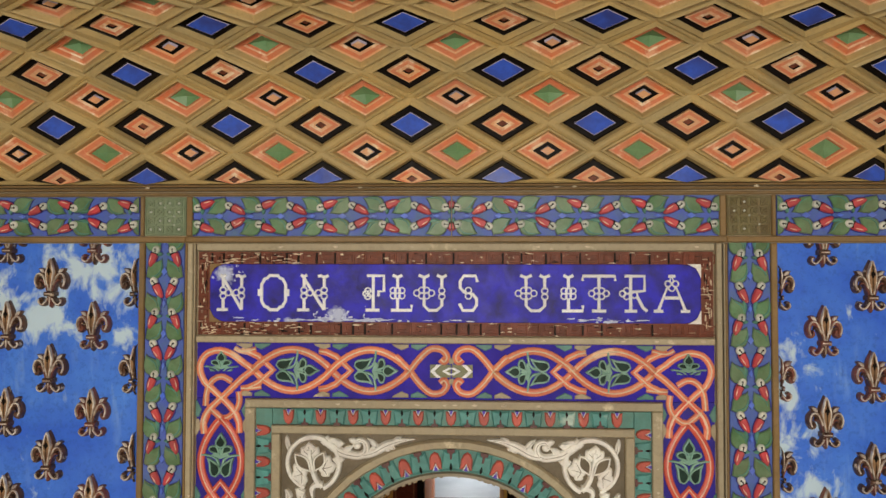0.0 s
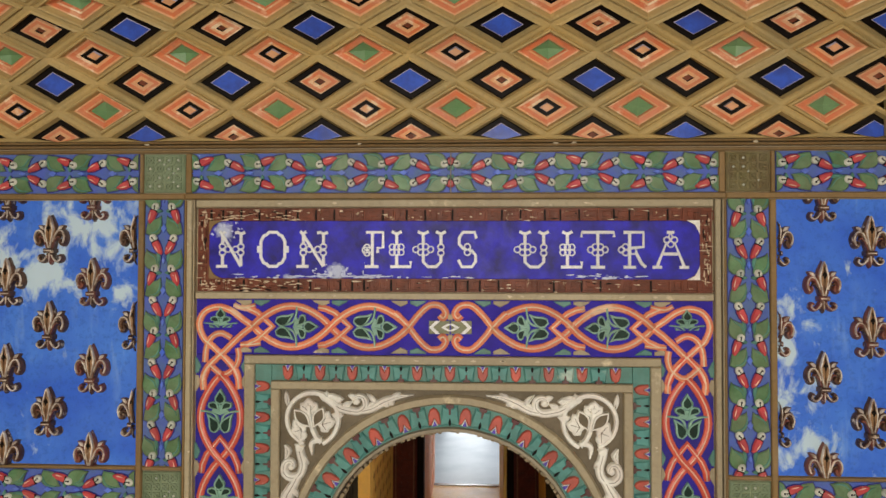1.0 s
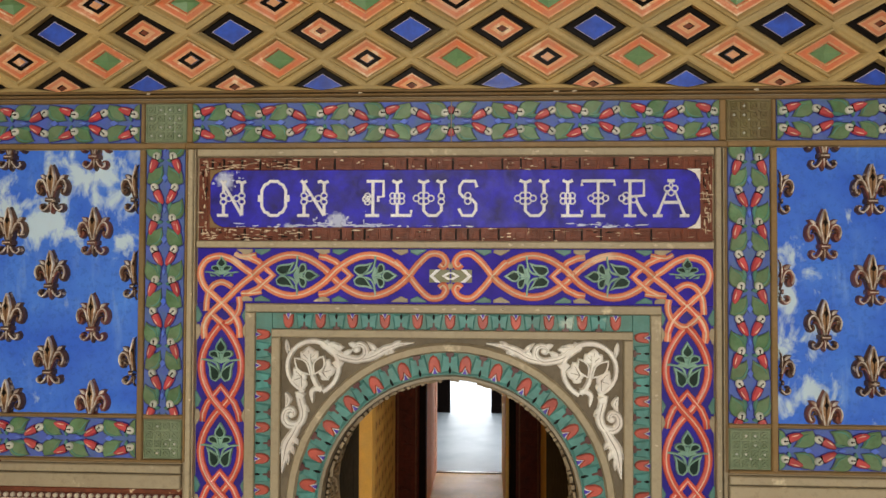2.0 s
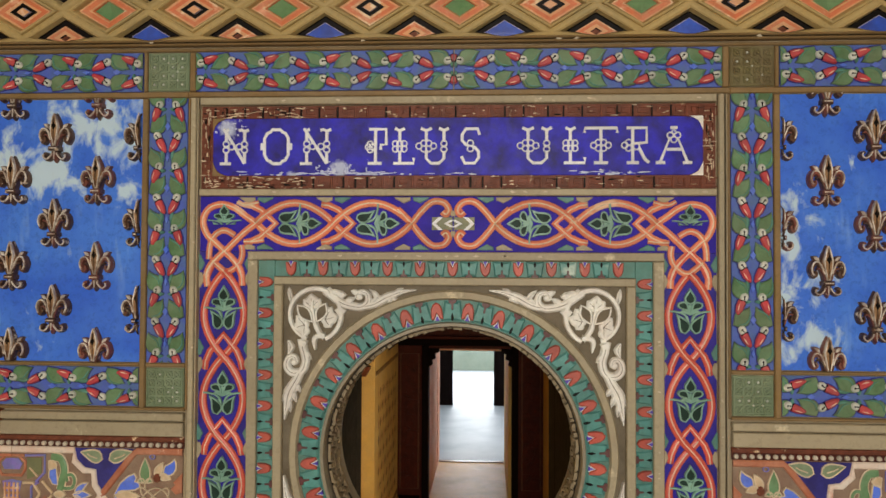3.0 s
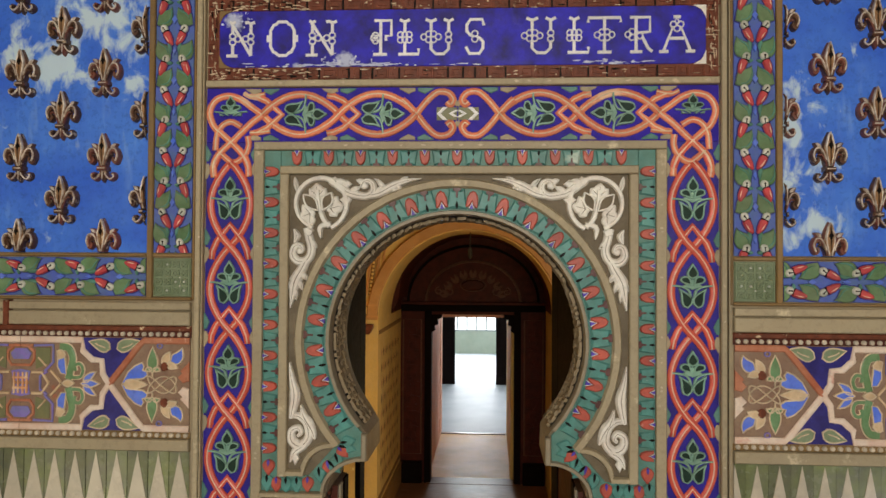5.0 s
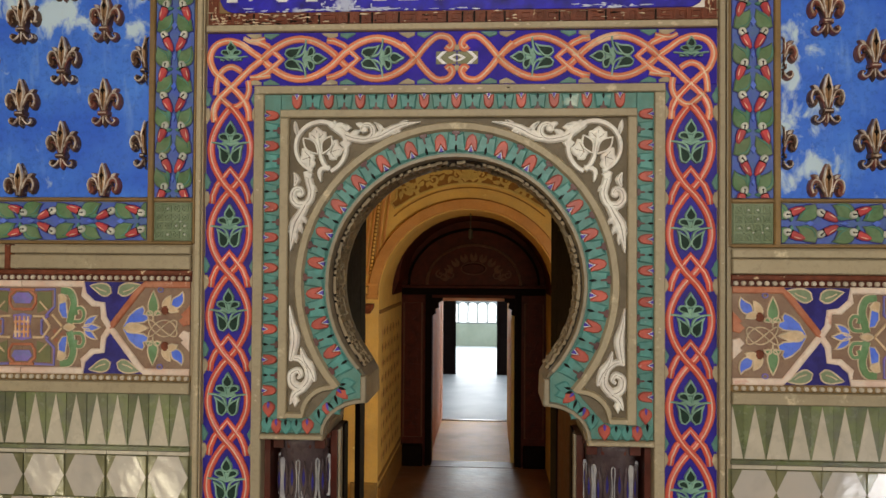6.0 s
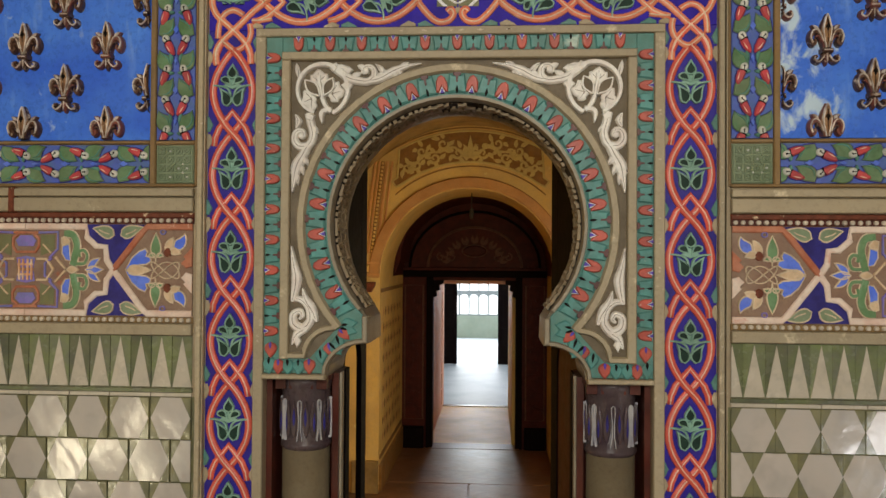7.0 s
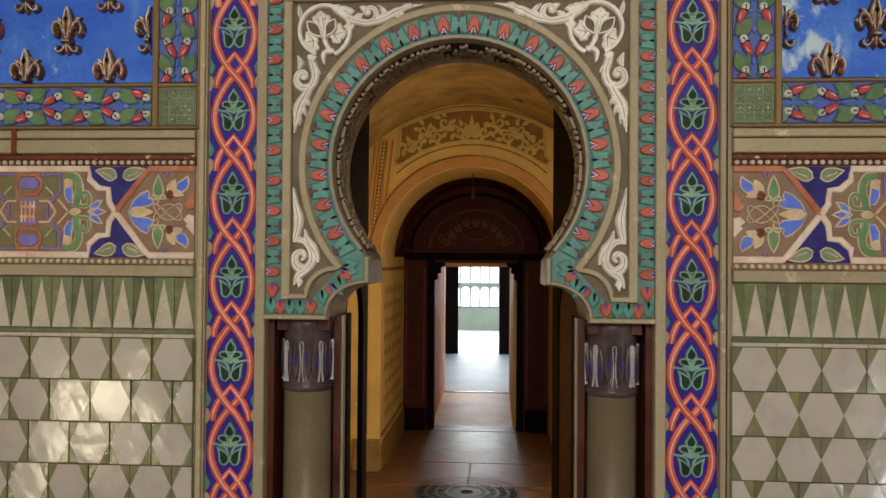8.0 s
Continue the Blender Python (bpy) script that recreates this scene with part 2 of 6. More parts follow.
class Shape:
    """Collects reliefs into one mesh."""

    def __init__(self):
        self.v, self.f, self.m, self.mats = [], [], [], []

    def slot(self, m):
        if m not in self.mats:
            self.mats.append(m)
        return self.mats.index(m)

    def add(self, verts, faces, m):
        n, s = len(self.v), self.slot(m)
        self.v += [(u, -h, v) for u, v, h in verts]
        self.f += [[i + n for i in f] for f in faces]
        self.m += [s] * len(faces)
        return self

    def raw(self, verts, faces, m):
        n, s = len(self.v), self.slot(m)
        self.v += list(verts)
        self.f += [[i + n for i in f] for f in faces]
        self.m += [s] * len(faces)
        return self

    def poly(self, pts, h0, h1, m, bevel=0.002):
        """An outline raised from h0 to h1 with a bevelled upper edge."""
        n = len(pts)
        area2 = sum(pts[i][0] * pts[(i + 1) % n][1] - pts[(i + 1) % n][0] * pts[i][1] for i in range(n))
        if area2 < 0:
            pts = pts[::-1]
        inner = []
        for i in range(n):
            a, b, c = Vector(pts[i - 1]), Vector(pts[i]), Vector(pts[(i + 1) % n])
            d1, d2 = (b - a), (c - b)
            d1 = d1.normalized() if d1.length else Vector((1, 0))
            d2 = d2.normalized() if d2.length else d1
            nn = Vector((-d1.y - d2.y, d1.x + d2.x))
            nn = nn.normalized() if nn.length > 1e-6 else Vector((0, 0))
            inner.append(b + nn * bevel)
        hb = h1 - min(bevel, (h1 - h0) * 0.6)
        v = [(p[0], p[1], h0) for p in pts] + [(p[0], p[1], hb) for p in pts] + [(p[0], p[1], h1) for p in inner]
        f = [[2 * n + i for i in range(n)]]
        for i in range(n):
            j = (i + 1) % n
            f += [[i, j, n + j, n + i], [n + i, n + j, 2 * n + j, 2 * n + i]]
        return self.add(v, f, m)

    def rect(self, u0, u1, v0, v1, h0, h1, m, bevel=0.002):
        return self.poly([(u0, v0), (u1, v0), (u1, v1), (u0, v1)], h0, h1, m, bevel)

    def ribbon(self, pts, width, h0, h1, m, closed=False, lift=None, flat=0.6):
        """A band of rounded section along pts; width and lift may be lists."""
        n = len(pts)
        ws = width if isinstance(width, (list, tuple)) else [width] * n
        lf = lift or [0.0] * n
        v, f = [], []
        for i in range(n):
            a = Vector(pts[i - 1] if (i or closed) else pts[0])
            c = Vector(pts[(i + 1) % n] if (i < n - 1 or closed) else pts[-1])
            d = c - a
            d = d.normalized() if d.length > 1e-9 else Vector((1, 0))
            nn, p, w = Vector((-d.y, d.x)), Vector(pts[i]), ws[i] / 2
            for s, h in ((-1, h0), (-0.98, h0 + (h1 - h0) * 0.55 + lf[i]), (-flat, h1 + lf[i]), (flat, h1 + lf[i]), (0.98, h0 + (h1 - h0) * 0.55 + lf[i]), (1, h0)):
                q = p + nn * w * s
                v.append((q.x, q.y, h))
        last = n if closed else n - 1
        for i in range(last):
            a, b = i * 6, ((i + 1) % n) * 6
            for k in range(5):
                f.append([a + k, a + k + 1, b + k + 1, b + k])
        if not closed:
            f += [[0, 1, 2, 3, 4, 5], [(n - 1) * 6 + k for k in (5, 4, 3, 2, 1, 0)]]
        return self.add(v, f, m)

    def mesh(self, name, smooth=False):
        return mesh_of(name, self.v, self.f, self.mats, self.m, smooth)


def leaf(x, y, length, width, angle, bend=0.0, belly=0.8, n=9):
    """The outline of a leaf that starts at (x, y) and points along angle (degrees)."""
    left, right, a, px, py = [], [], radians(angle), x, y
    for i in range(n + 1):
        t = i / n
        w = width / 2 * math.sin(math.pi * t ** belly) if 0 < i < n else 0
        nx, ny = -math.sin(a), math.cos(a)
        left.append((px + nx * w, py + ny * w))
        right.append((px - nx * w, py - ny * w))
        px, py = px + math.cos(a) * length / n, py + math.sin(a) * length / n
        a += radians(bend) / n
    return left + right[-2:0:-1]


def oval(x, y, rx, ry, n=14, a0=0.0):
    return [(x + rx * math.cos(a0 + i * math.tau / n), y + ry * math.sin(a0 + i * math.tau / n)) for i in range(n)]


def spiral(x, y, r0, r1, a0, a1, n=22):
    out = []
    for i in range(n + 1):
        t = i / n
        a, r = radians(a0 + (a1 - a0) * t), r0 + (r1 - r0) * t
        out.append((x + r * math.cos(a), y + r * math.sin(a)))
    return out


def smooth_path(ctrl, per=6):
    """A smooth line through the given places."""
    out, n = [], len(ctrl)
    for i in range(n - 1):
        p0, p1, p2, p3 = (Vector(ctrl[max(0, min(n - 1, k))]) for k in (i - 1, i, i + 1, i + 2))
        for k in range(per):
            t = k / per
            out.append(tuple(0.5 * (2 * p1 + (p2 - p0) * t + (2 * p0 - 5 * p1 + 4 * p2 - p3) * t * t + (3 * p1 - p0 - 3 * p2 + p3) * t ** 3)))
    return out + [tuple(ctrl[-1])]


def thing(name, label, category, kind="", group="", at=(0, 0, 0)):
    ob = new(name)
    ob.empty_display_size = 0.1
    ob.location = at
    return tagged(ob, label, category, group, kind)


def part(name, me, parent=None, label="", at=None):
    """One mesh object under a thing or part; at: (u, v, h) or (u, v, h, turn in degrees) on the north wall."""
    ob = new(name, me)
    if parent:
        ob.parent = parent
    if at:
        ob.location = (at[0], -at[2], at[1])
        if len(at) > 3:
            ob.rotation_euler = (0, -radians(at[3]), 0)
    if label:
        tagged(ob, label)
    return ob


def box(s, x0, x1, y0, y1, z0, z1, m, bevel=0.0):
    v = [(x, y, z) for x in (x0, x1) for y in (y0, y1) for z in (z0, z1)]
    f = [[0, 1, 3, 2], [4, 6, 7, 5], [0, 4, 5, 1], [2, 3, 7, 6], [0, 2, 6, 4], [1, 5, 7, 3]]
    return s.raw(v, f, m)


def clipped(me, planes, name):
    """A copy of a mesh, cut off on the far side of each plane (co, no)."""
    bm = bmesh.new()
    bm.from_mesh(me)
    for co, no in planes:
        bmesh.ops.bisect_plane(bm, geom=bm.verts[:] + bm.edges[:] + bm.faces[:], plane_co=co, plane_no=no, clear_outer=True)
    out = bpy.data.meshes.new(name)
    bm.to_mesh(out)
    bm.free()
    for m in me.materials:
        out.materials.append(m)
    return out


def solid(name, s, label, category, kind="structure", smooth=False):
    return tagged(new(name, s.mesh(name, smooth)), label, category, "", kind)
# ---------------------------------------------------------------- the shell of both rooms
BACK, ARCHY, HALL, FAR = 7.5, 5.4, 10.5, 16.0   # distances of the walls behind the portal
CX = -0.12                                       # middle line of the passage

s = Shape()
box(s, -3.3, -0.715, 0.0, 0.30, FLOOR, 4.19, "plaster")
box(s, 0.715, 3.3, 0.0, 0.30, FLOOR, 4.19, "plaster")
box(s, -0.715, 0.715, 0.0, 0.30, 3.395, 4.19, "plaster")
box(s, -3.3, 3.3, 0.12, 0.30, 4.194, 5.0, "plaster")
wall_north = solid("wall_north", s, "plastered end wall clad in painted majolica reliefs", "wall")

s = Shape()
for x0, x1 in ((-3.5, -3.3), (3.3, 3.5)):
    box(s, x0, x1, -6.5, -4.3, FLOOR, 5.0, "plaster")
    box(s, x0, x1, -2.3, 0.3, FLOOR, 5.0, "plaster")
    box(s, x0, x1, -4.3, -2.3, FLOOR, 0.3, "plaster")
    box(s, x0, x1, -4.3, -2.3, 3.0, 5.0, "plaster")
wall_sides = solid("wall_east_west", s, "plain plastered side walls with window openings", "wall")
s = Shape()
box(s, -3.5, -1.4, -6.7, -6.5, FLOOR, 5.0, "plaster")
box(s, 1.4, 3.5, -6.7, -6.5, FLOOR, 5.0, "plaster")
box(s, -1.4, 1.4, -6.7, -6.5, FLOOR, 3.0, "plaster")
box(s, -1.4, 1.4, -6.7, -6.5, 4.7, 5.0, "plaster")
wall_south = solid("wall_south", s, "plain plastered wall with a wide window", "wall")
s = Shape()
box(s, -3.5, 3.5, -6.7, 7.7, FLOOR - 0.2, FLOOR, "slab")
floor = solid("floor", s, "worn brown stone floor with a dull sheen", "floor")
for x0, x1, y0, y1 in ((-1.07, 0.83, 5.79, 7.38), (-1.07, -0.13, 4.90, 5.775), (-0.115, 0.83, 4.90, 5.775)):
    s = Shape()
    s.poly([(x0, y0), (x1, y0), (x1, y1), (x0, y1)], 0.0, 0.012, "slab", 0.008)
    me = s.mesh("floor_slab")
    me.transform(Matrix.Translation((0, 0, FLOOR)) @ Matrix(((1, 0, 0, 0), (0, 0, 1, 0), (0, -1, 0, 0), (0, 0, 0, 1))))
    part("floor_slab", me, floor)

# coved ceiling with diamond coffers: rows follow the curve of the cove
R, Z0, HW, HV = 0.572, 4.195, 0.33325, 0.0985
HW = HW / 2


def cove(u, v, h):
    """A place on the cove: u along the wall, v up the curve, h out of the surface."""
    if v < R * math.pi / 2:
        a = v / R
        return (u, -(R - (R - h) * math.cos(a)), Z0 + (R - h) * math.sin(a))
    return (u, -R - (v - R * math.pi / 2), Z0 + R - h)


RINGS = {
    "blue": ((0.88, 0.001, "rib_beige"), (0.78, 0.007, "rib_beige"), (0.70, -0.016, "rib_beige"), (0.655, -0.020, "black_paint"), (0.46, -0.020, "black_paint"), (0.450, -0.008, "black_paint"), (0.428, -0.007, "coffer_edge"), (0.0, -0.006, "coffer_blue")),
    "orange": ((0.88, 0.001, "rib_beige"), (0.78, 0.007, "rib_beige"), (0.70, -0.016, "rib_beige"), (0.655, -0.020, "black_paint"), (0.46, -0.020, "black_paint"), (0.450, -0.009, "coffer_apricot"), (0.40, -0.009, "coffer_apricot"), (0.27, -0.008, "coffer_orange"), (0.13, -0.008, "coffer_apricot"),
               (0.11, -0.016, "black_paint"), (0.0, -0.016, "plaque_brown")),
    "green": ((0.90, -0.004, "rib_beige"), (0.865, 0.009, "rib_beige"), (0.80, 0.011, "rib_beige"), (0.75, 0.006, "rib_beige"), (0.68, -0.016, "rib_beige"), (0.62, -0.018, "coffer_apricot"), (0.44, -0.020, "coffer_orange"), (0.38, -0.024, "coffer_apricot"), (0.34, -0.034, "coffer_orange"), (0.0, -0.050, "coffer_green")),
    "ring": ((0.90, -0.004, "rib_beige"), (0.865, 0.009, "rib_beige"), (0.80, 0.011, "rib_beige"), (0.75, 0.006, "rib_beige"), (0.68, -0.016, "rib_beige"), (0.60, -0.018, "coffer_apricot"), (0.44, -0.020, "coffer_orange"), (0.33, -0.022, "coffer_apricot"), (0.31, -0.028, "black_paint"), (0.17, -0.028, "black_paint"),
             (0.155, -0.016, "coffer_edge"), (0.0, -0.016, "coffer_apricot")),
}
s = Shape()
rows = int(R * math.pi / 2 / HV) + 14
for j in range(0, rows):
    for i in range(-10, 11):
        if (i + j) % 2 == 0:
            continue
        cu, cv = -0.148 + i * HW, 0.018 + (j - 1) * HV
        k = j - 1
        if k % 2 == 0:
            kind = "blue" if ((i // 2) + (k // 2)) % 2 == 1 else "orange"
        else:
            kind = "green" if (((i - 1) // 2) + ((k - 1) // 2)) % 2 == 0 else "ring"
        k0, h0 = 1.0, 0.0
        for k1, h1, m in RINGS[kind]:
            corner = lambda k, h: [cove(cu + du * HW * k, max(0.0, cv + dv * HV * k), h) for du, dv in ((1, 0), (0, 1), (-1, 0), (0, -1))]
            if k1 > 0:
                s.raw(corner(k0, h0) + corner(k1, h1), [[a, (a + 1) % 4, 4 + (a + 1) % 4, 4 + a] for a in range(4)], m)
            else:
                s.raw(corner(k0, h0) + [cove(cu, max(0.0, cv), h1)], [[a, (a + 1) % 4, 4] for a in range(4)], m)
            k0, h0 = k1, h1
box(s, -3.5, 3.5, -6.7, 0.3, 5.0, 5.15, "rib_beige")
box(s, -3.5, -1.83, -0.62, 0.0, 4.2, 5.0, "rib_beige")
box(s, 1.55, 3.5, -0.62, 0.0, 4.2, 5.0, "rib_beige")
box(s, -3.5, 3.5, -6.7, -2.0, Z0 + R + 0.02, 5.0, "rib_beige")
ceiling = solid("ceiling", s, "coved ceiling of painted diamond coffers in blue, orange and green", "ceiling")

# ---------------------------------------------------------------- mouldings on the north wall
def moulding(name, u0, u1, v0, v1, h, m, label="", parent=wall_north, lines=()):
    """A strip with a bevelled edge; lines: places across it (0 to 1) of grooves."""
    q = Shape()
    tall = (v1 - v0) > (u1 - u0)
    cuts = [0.0, *lines, 1.0]
    for a, b in zip(cuts, cuts[1:]):
        g = 0.0025 if lines else 0.0
        if tall:
            q.rect(u0 + (u1 - u0) * a + g, u0 + (u1 - u0) * b - g, v0, v1, 0.0, h, m, 0.005)
        else:
            q.rect(u0, u1, v0 + (v1 - v0) * a + g, v0 + (v1 - v0) * b - g, 0.0, h, m, 0.005)
    return part(name, q.mesh(name), parent, label)


FL = 3.2
moulding("trim", -FL, FL, 4.165, 4.192, 0.035, "brown_frame", lines=(0.5,))
moulding("trim", -FL, FL, 4.150, 4.163, 0.012, "brown_frame")
for sg in (-1, 1):
    e = lambda a, b: (min(sg * a, sg * b), max(sg * a, sg * b))
    moulding("trim", *e(0.990, FL), 3.977, 3.999, 0.014, "brown_frame")
    moulding("trim", *e(1.143, 1.166), FLOOR + 2.74, 3.974, 0.015, "brown_frame")
    moulding("trim", *e(0.943, 0.978), FLOOR, 3.974, 0.030, "beige_moulding", lines=(0.75,))
    moulding("trim", *e(0.980, 0.992), 2.815, 3.974, 0.013, "brown_frame")
    moulding("trim", *e(1.166, FL), 2.975, 2.988, 0.014, "brown_frame")
    moulding("trim", *e(0.992, FL), 2.812, 2.824, 0.016, "brown_frame")
    moulding("trim", *e(0.992, FL), 2.716, 2.808, 0.026, "beige_moulding", lines=(0.62,))
    moulding("trim", *e(0.992, FL), 2.252, 2.295, 0.026, "beige_moulding")
    moulding("trim", *e(0.992, FL), 2.695, 2.7155, 0.010, "plaque_brown")
    moulding("trim", *e(0.715, 0.754), FLOOR, 3.372, 0.034, "beige_moulding")
for u in (-1.70, 1.86):
    moulding("trim", u - 0.012, u + 0.012, 2.714, 2.810, 0.031, "plaque_brown")
moulding("trim", -0.990, 0.990, 3.977, 3.999, 0.0145, "brown_frame")
moulding("trim", -0.941, 0.941, 3.946, 3.974, 0.030, "beige_moulding")
moulding("trim", -0.941, 0.941, 3.609, 3.634, 0.030, "beige_moulding")
moulding("trim", -0.754, 0.754, 3.373, 3.404, 0.034, "beige_moulding")

rng = random.Random(21)
for k in range(54):
    q = Shape()
    u, v, w, hh = rng.choice(((rng.uniform(-0.93, 0.93), 3.960, 0.010, 0.030), (rng.uniform(-0.93, 0.93), 3.622, 0.012, 0.030), (rng.uniform(-0.7, 0.7), 3.389, 0.010, 0.034),
                              (rng.choice((-1, 1)) * 0.957, rng.uniform(2.2, 3.9), 0.005, 0.030), (rng.choice((-1, 1)) * 0.735, rng.uniform(2.2, 3.3), 0.006, 0.034),
                              (rng.uniform(-1.8, 1.8), 4.178, 0.012, 0.035)))
    n = 7
    q.poly([(u + w * rng.uniform(0.4, 1.3) * math.cos(i * math.tau / n), v + 0.0042 * rng.uniform(0.2, 1.4) * math.sin(i * math.tau / n)) for i in range(n)], hh - 0.001, hh + 0.0012, "chip_white", 0.0005)
    part("chip", q.mesh("chip"), wall_north)

# ---------------------------------------------------------------- bands of buds and leaves
q = Shape()
body = [(0.020, 0.014), (0.008, 0.019), (-0.014, 0.018), (-0.034, 0.011), (-0.045, 0.0), (-0.040, -0.008), (-0.018, -0.014), (0.006, -0.015), (0.018, -0.012)]
q.poly([(x * 1.12 + 0.001, y * 1.22) for x, y in body], 0, 0.004, "frieze_navy", 0.001)
q.poly(body, 0, 0.013, "bud_red", 0.006)
q.poly(oval(0.029, 0.001, 0.0205, 0.0195), 0, 0.0036, "frieze_navy", 0.001)
q.poly(oval(0.029, 0.001, 0.0175, 0.0165), 0, 0.016, "cap_white", 0.005)
q.poly([(0.016, -0.016), (0.019, -0.006), (0.018, 0.006), (0.014, 0.016), (0.011, 0.015), (0.014, 0.005), (0.014, -0.006), (0.012, -0.016)], 0.008, 0.0165, "black_paint", 0.001)
q.poly(leaf(0.018, -0.002, 0.013, 0.006, 20), 0.010, 0.0168, "black_paint", 0.001)
q.poly(oval(0.032, 0.003, 0.0040, 0.0046, 8), 0.014, 0.0175, "black_paint", 0.001)
q.poly(leaf(-0.030, 0.006, 0.034, 0.005, 8, 0), 0.010, 0.0143, "ribbon_pink", 0.001)
BUD = q.mesh("bud")
BUD.transform(Matrix.Diagonal((0.92, 1.0, 0.86, 1.0)))
q = Shape()
for g in (-1, 1):
    for k, (x, y, l, w, a, b, belly, m) in enumerate(((-0.050, 0.010, 0.092, 0.062, 158, -44, 1.3, "leaf_green"), (-0.174, 0.066, 0.092, 0.062, -164, 44, 1.3, "leaf_green"), (-0.186, 0.024, 0.050, 0.016, -160, -30, 0.8, "leaf_teal"),
                                                     (-0.262, 0.006, 0.042, 0.016, 100, -60, 0.8, "leaf_teal"))):
        h = 0.0007 * (k * 2 + (g > 0))
        q.poly(leaf(x + 0.002, g * y, l + 0.005, w + 0.006, g * a, g * b, belly), 0, 0.003 + h * 0.3, "frieze_navy", 0.001)
        q.poly(leaf(x, g * y, l, w, g * a, g * b, belly), 0, 0.007 + h, m, 0.004)
        if l > 0.08:
            q.ribbon(leaf(x - 0.004, g * y * 0.98, l * 0.86, w * 0.6, g * a, g * b, belly)[1:9], [0.002, 0.005, 0.006, 0.007, 0.006, 0.005, 0.004, 0.002], 0.006, 0.0102 + h, "leaf_teal")
q.poly([(-0.115, 0), (-0.098, 0.011), (-0.081, 0), (-0.098, -0.011)], 0, 0.009, "frieze_blue", 0.002)
q.poly([(-0.232, 0), (-0.216, 0.007), (-0.200, 0), (-0.216, -0.007)], 0, 0.009, "frieze_blue", 0.002)
SPRIG = q.mesh("leaf_sprig")


def bud_band(u0, u1, v0, v1, head, start=0.020):
    """A painted band between two corners; head: the direction, in degrees, in which the buds look."""
    q = Shape()
    q.rect(u0, u1, v0, v1, 0, 0.008, "band_ground", 0.002)
    ob = part("band", q.mesh("band"), wall_north, "blue band with red buds and green leaves")
    dx, dy = round(math.cos(radians(head))), round(math.sin(radians(head)))
    length = abs((u1 - u0) * dx + (v1 - v0) * dy)
    ex, ey = (u0 + u1) / 2 + dx * (u1 - u0) / 2, (v0 + v1) / 2 + dy * (v1 - v0) / 2
    limits = [((u0, 0, 0), (-1, 0, 0)), ((u1, 0, 0), (1, 0, 0)), ((0, 0, v0), (0, 0, -1)), ((0, 0, v1), (0, 0, 1))]

    def put(name, me, s_at, c, turn, flip, near):
        at = (ex - dx * s_at - dy * c, ey - dy * s_at + dx * c, 0.008, head + turn)
        if near:
            m = Matrix.Translation((at[0], -at[2], at[1])) @ Matrix.Rotation(-radians(at[3]), 4, "Y") @ Matrix.Diagonal((1, 1, flip, 1))
            copy = me.copy()
            copy.transform(m)
            me = clipped(copy, limits, name)
            if me.polygons:
                part(name, me, ob)
        else:
            part(name, me, ob, at=at).scale = (1, 1, flip)

    for k in range(int(length / 0.115) + 1):
        s_at = start + 0.0255 + 0.115 * k
        inward = k % 2
        for side in (-1, 1):
            c, turn = (0.026, 25) if inward else (0.0405, -22)
            put("bud", BUD, s_at, side * c, side * turn, side, s_at > length - 0.055)
    for k in range(-1, int(length / 0.23) + 1):
        put("leaf_sprig", SPRIG, start - 0.018 + 0.23 * k, 0.0, 0, 1, k < 1 or 0.23 * (k + 1) + 0.06 > length)
    return ob


def rosette(u, v, w, hgt, m0="glaze_green"):
    """A square glazed tile with a small lattice of florets."""
    q = Shape()
    q.rect(u - w / 2, u + w / 2, v - hgt / 2, v + hgt / 2, 0, 0.010, m0, 0.003)
    rr = random.Random(int(1000 * (u + 3 * v)))
    for i in range(4):
        for j in range(4):
            x, z = u + (i - 1.5) * w * 0.225, v + (j - 1.5) * hgt * 0.225
            q.ribbon(oval(x, z, 0.0120, 0.0120, 8, 0.39), 0.0042, 0.009, 0.0150, m0, closed=True)
            for a in (45, 135, 225, 315):
                q.poly(leaf(x + 0.004 * math.cos(radians(a)), z + 0.004 * math.sin(radians(a)), 0.014, 0.007, a), 0.009, 0.0158, m0, 0.002)
            q.poly(oval(x, z, 0.0044, 0.0044, 8), 0.009, 0.0175, "cap_white" if rr.random() < (0.75 if m0 == "glaze_green" and v > 3.5 else 0.25) else m0, 0.0015)
            if i < 3 and j < 3 and rr.random() < 0.8:
                q.poly(oval(x + w * 0.1125, z + hgt * 0.1125, 0.0040, 0.0040, 4), 0.009, 0.0165, "cap_white" if rr.random() < 0.4 else m0, 0.001)
    q.ribbon([(u - w * .46, v - hgt * .46), (u + w * .46, v - hgt * .46), (u + w * .46, v + hgt * .46), (u - w * .46, v + hgt * .46)], 0.006, 0.009, 0.014, m0, closed=True)
    return part("corner_tile", q.mesh("corner_tile"), wall_north, "green glazed square tile with florets" if m0 == "glaze_green" else "square floret tile worn down to brown")


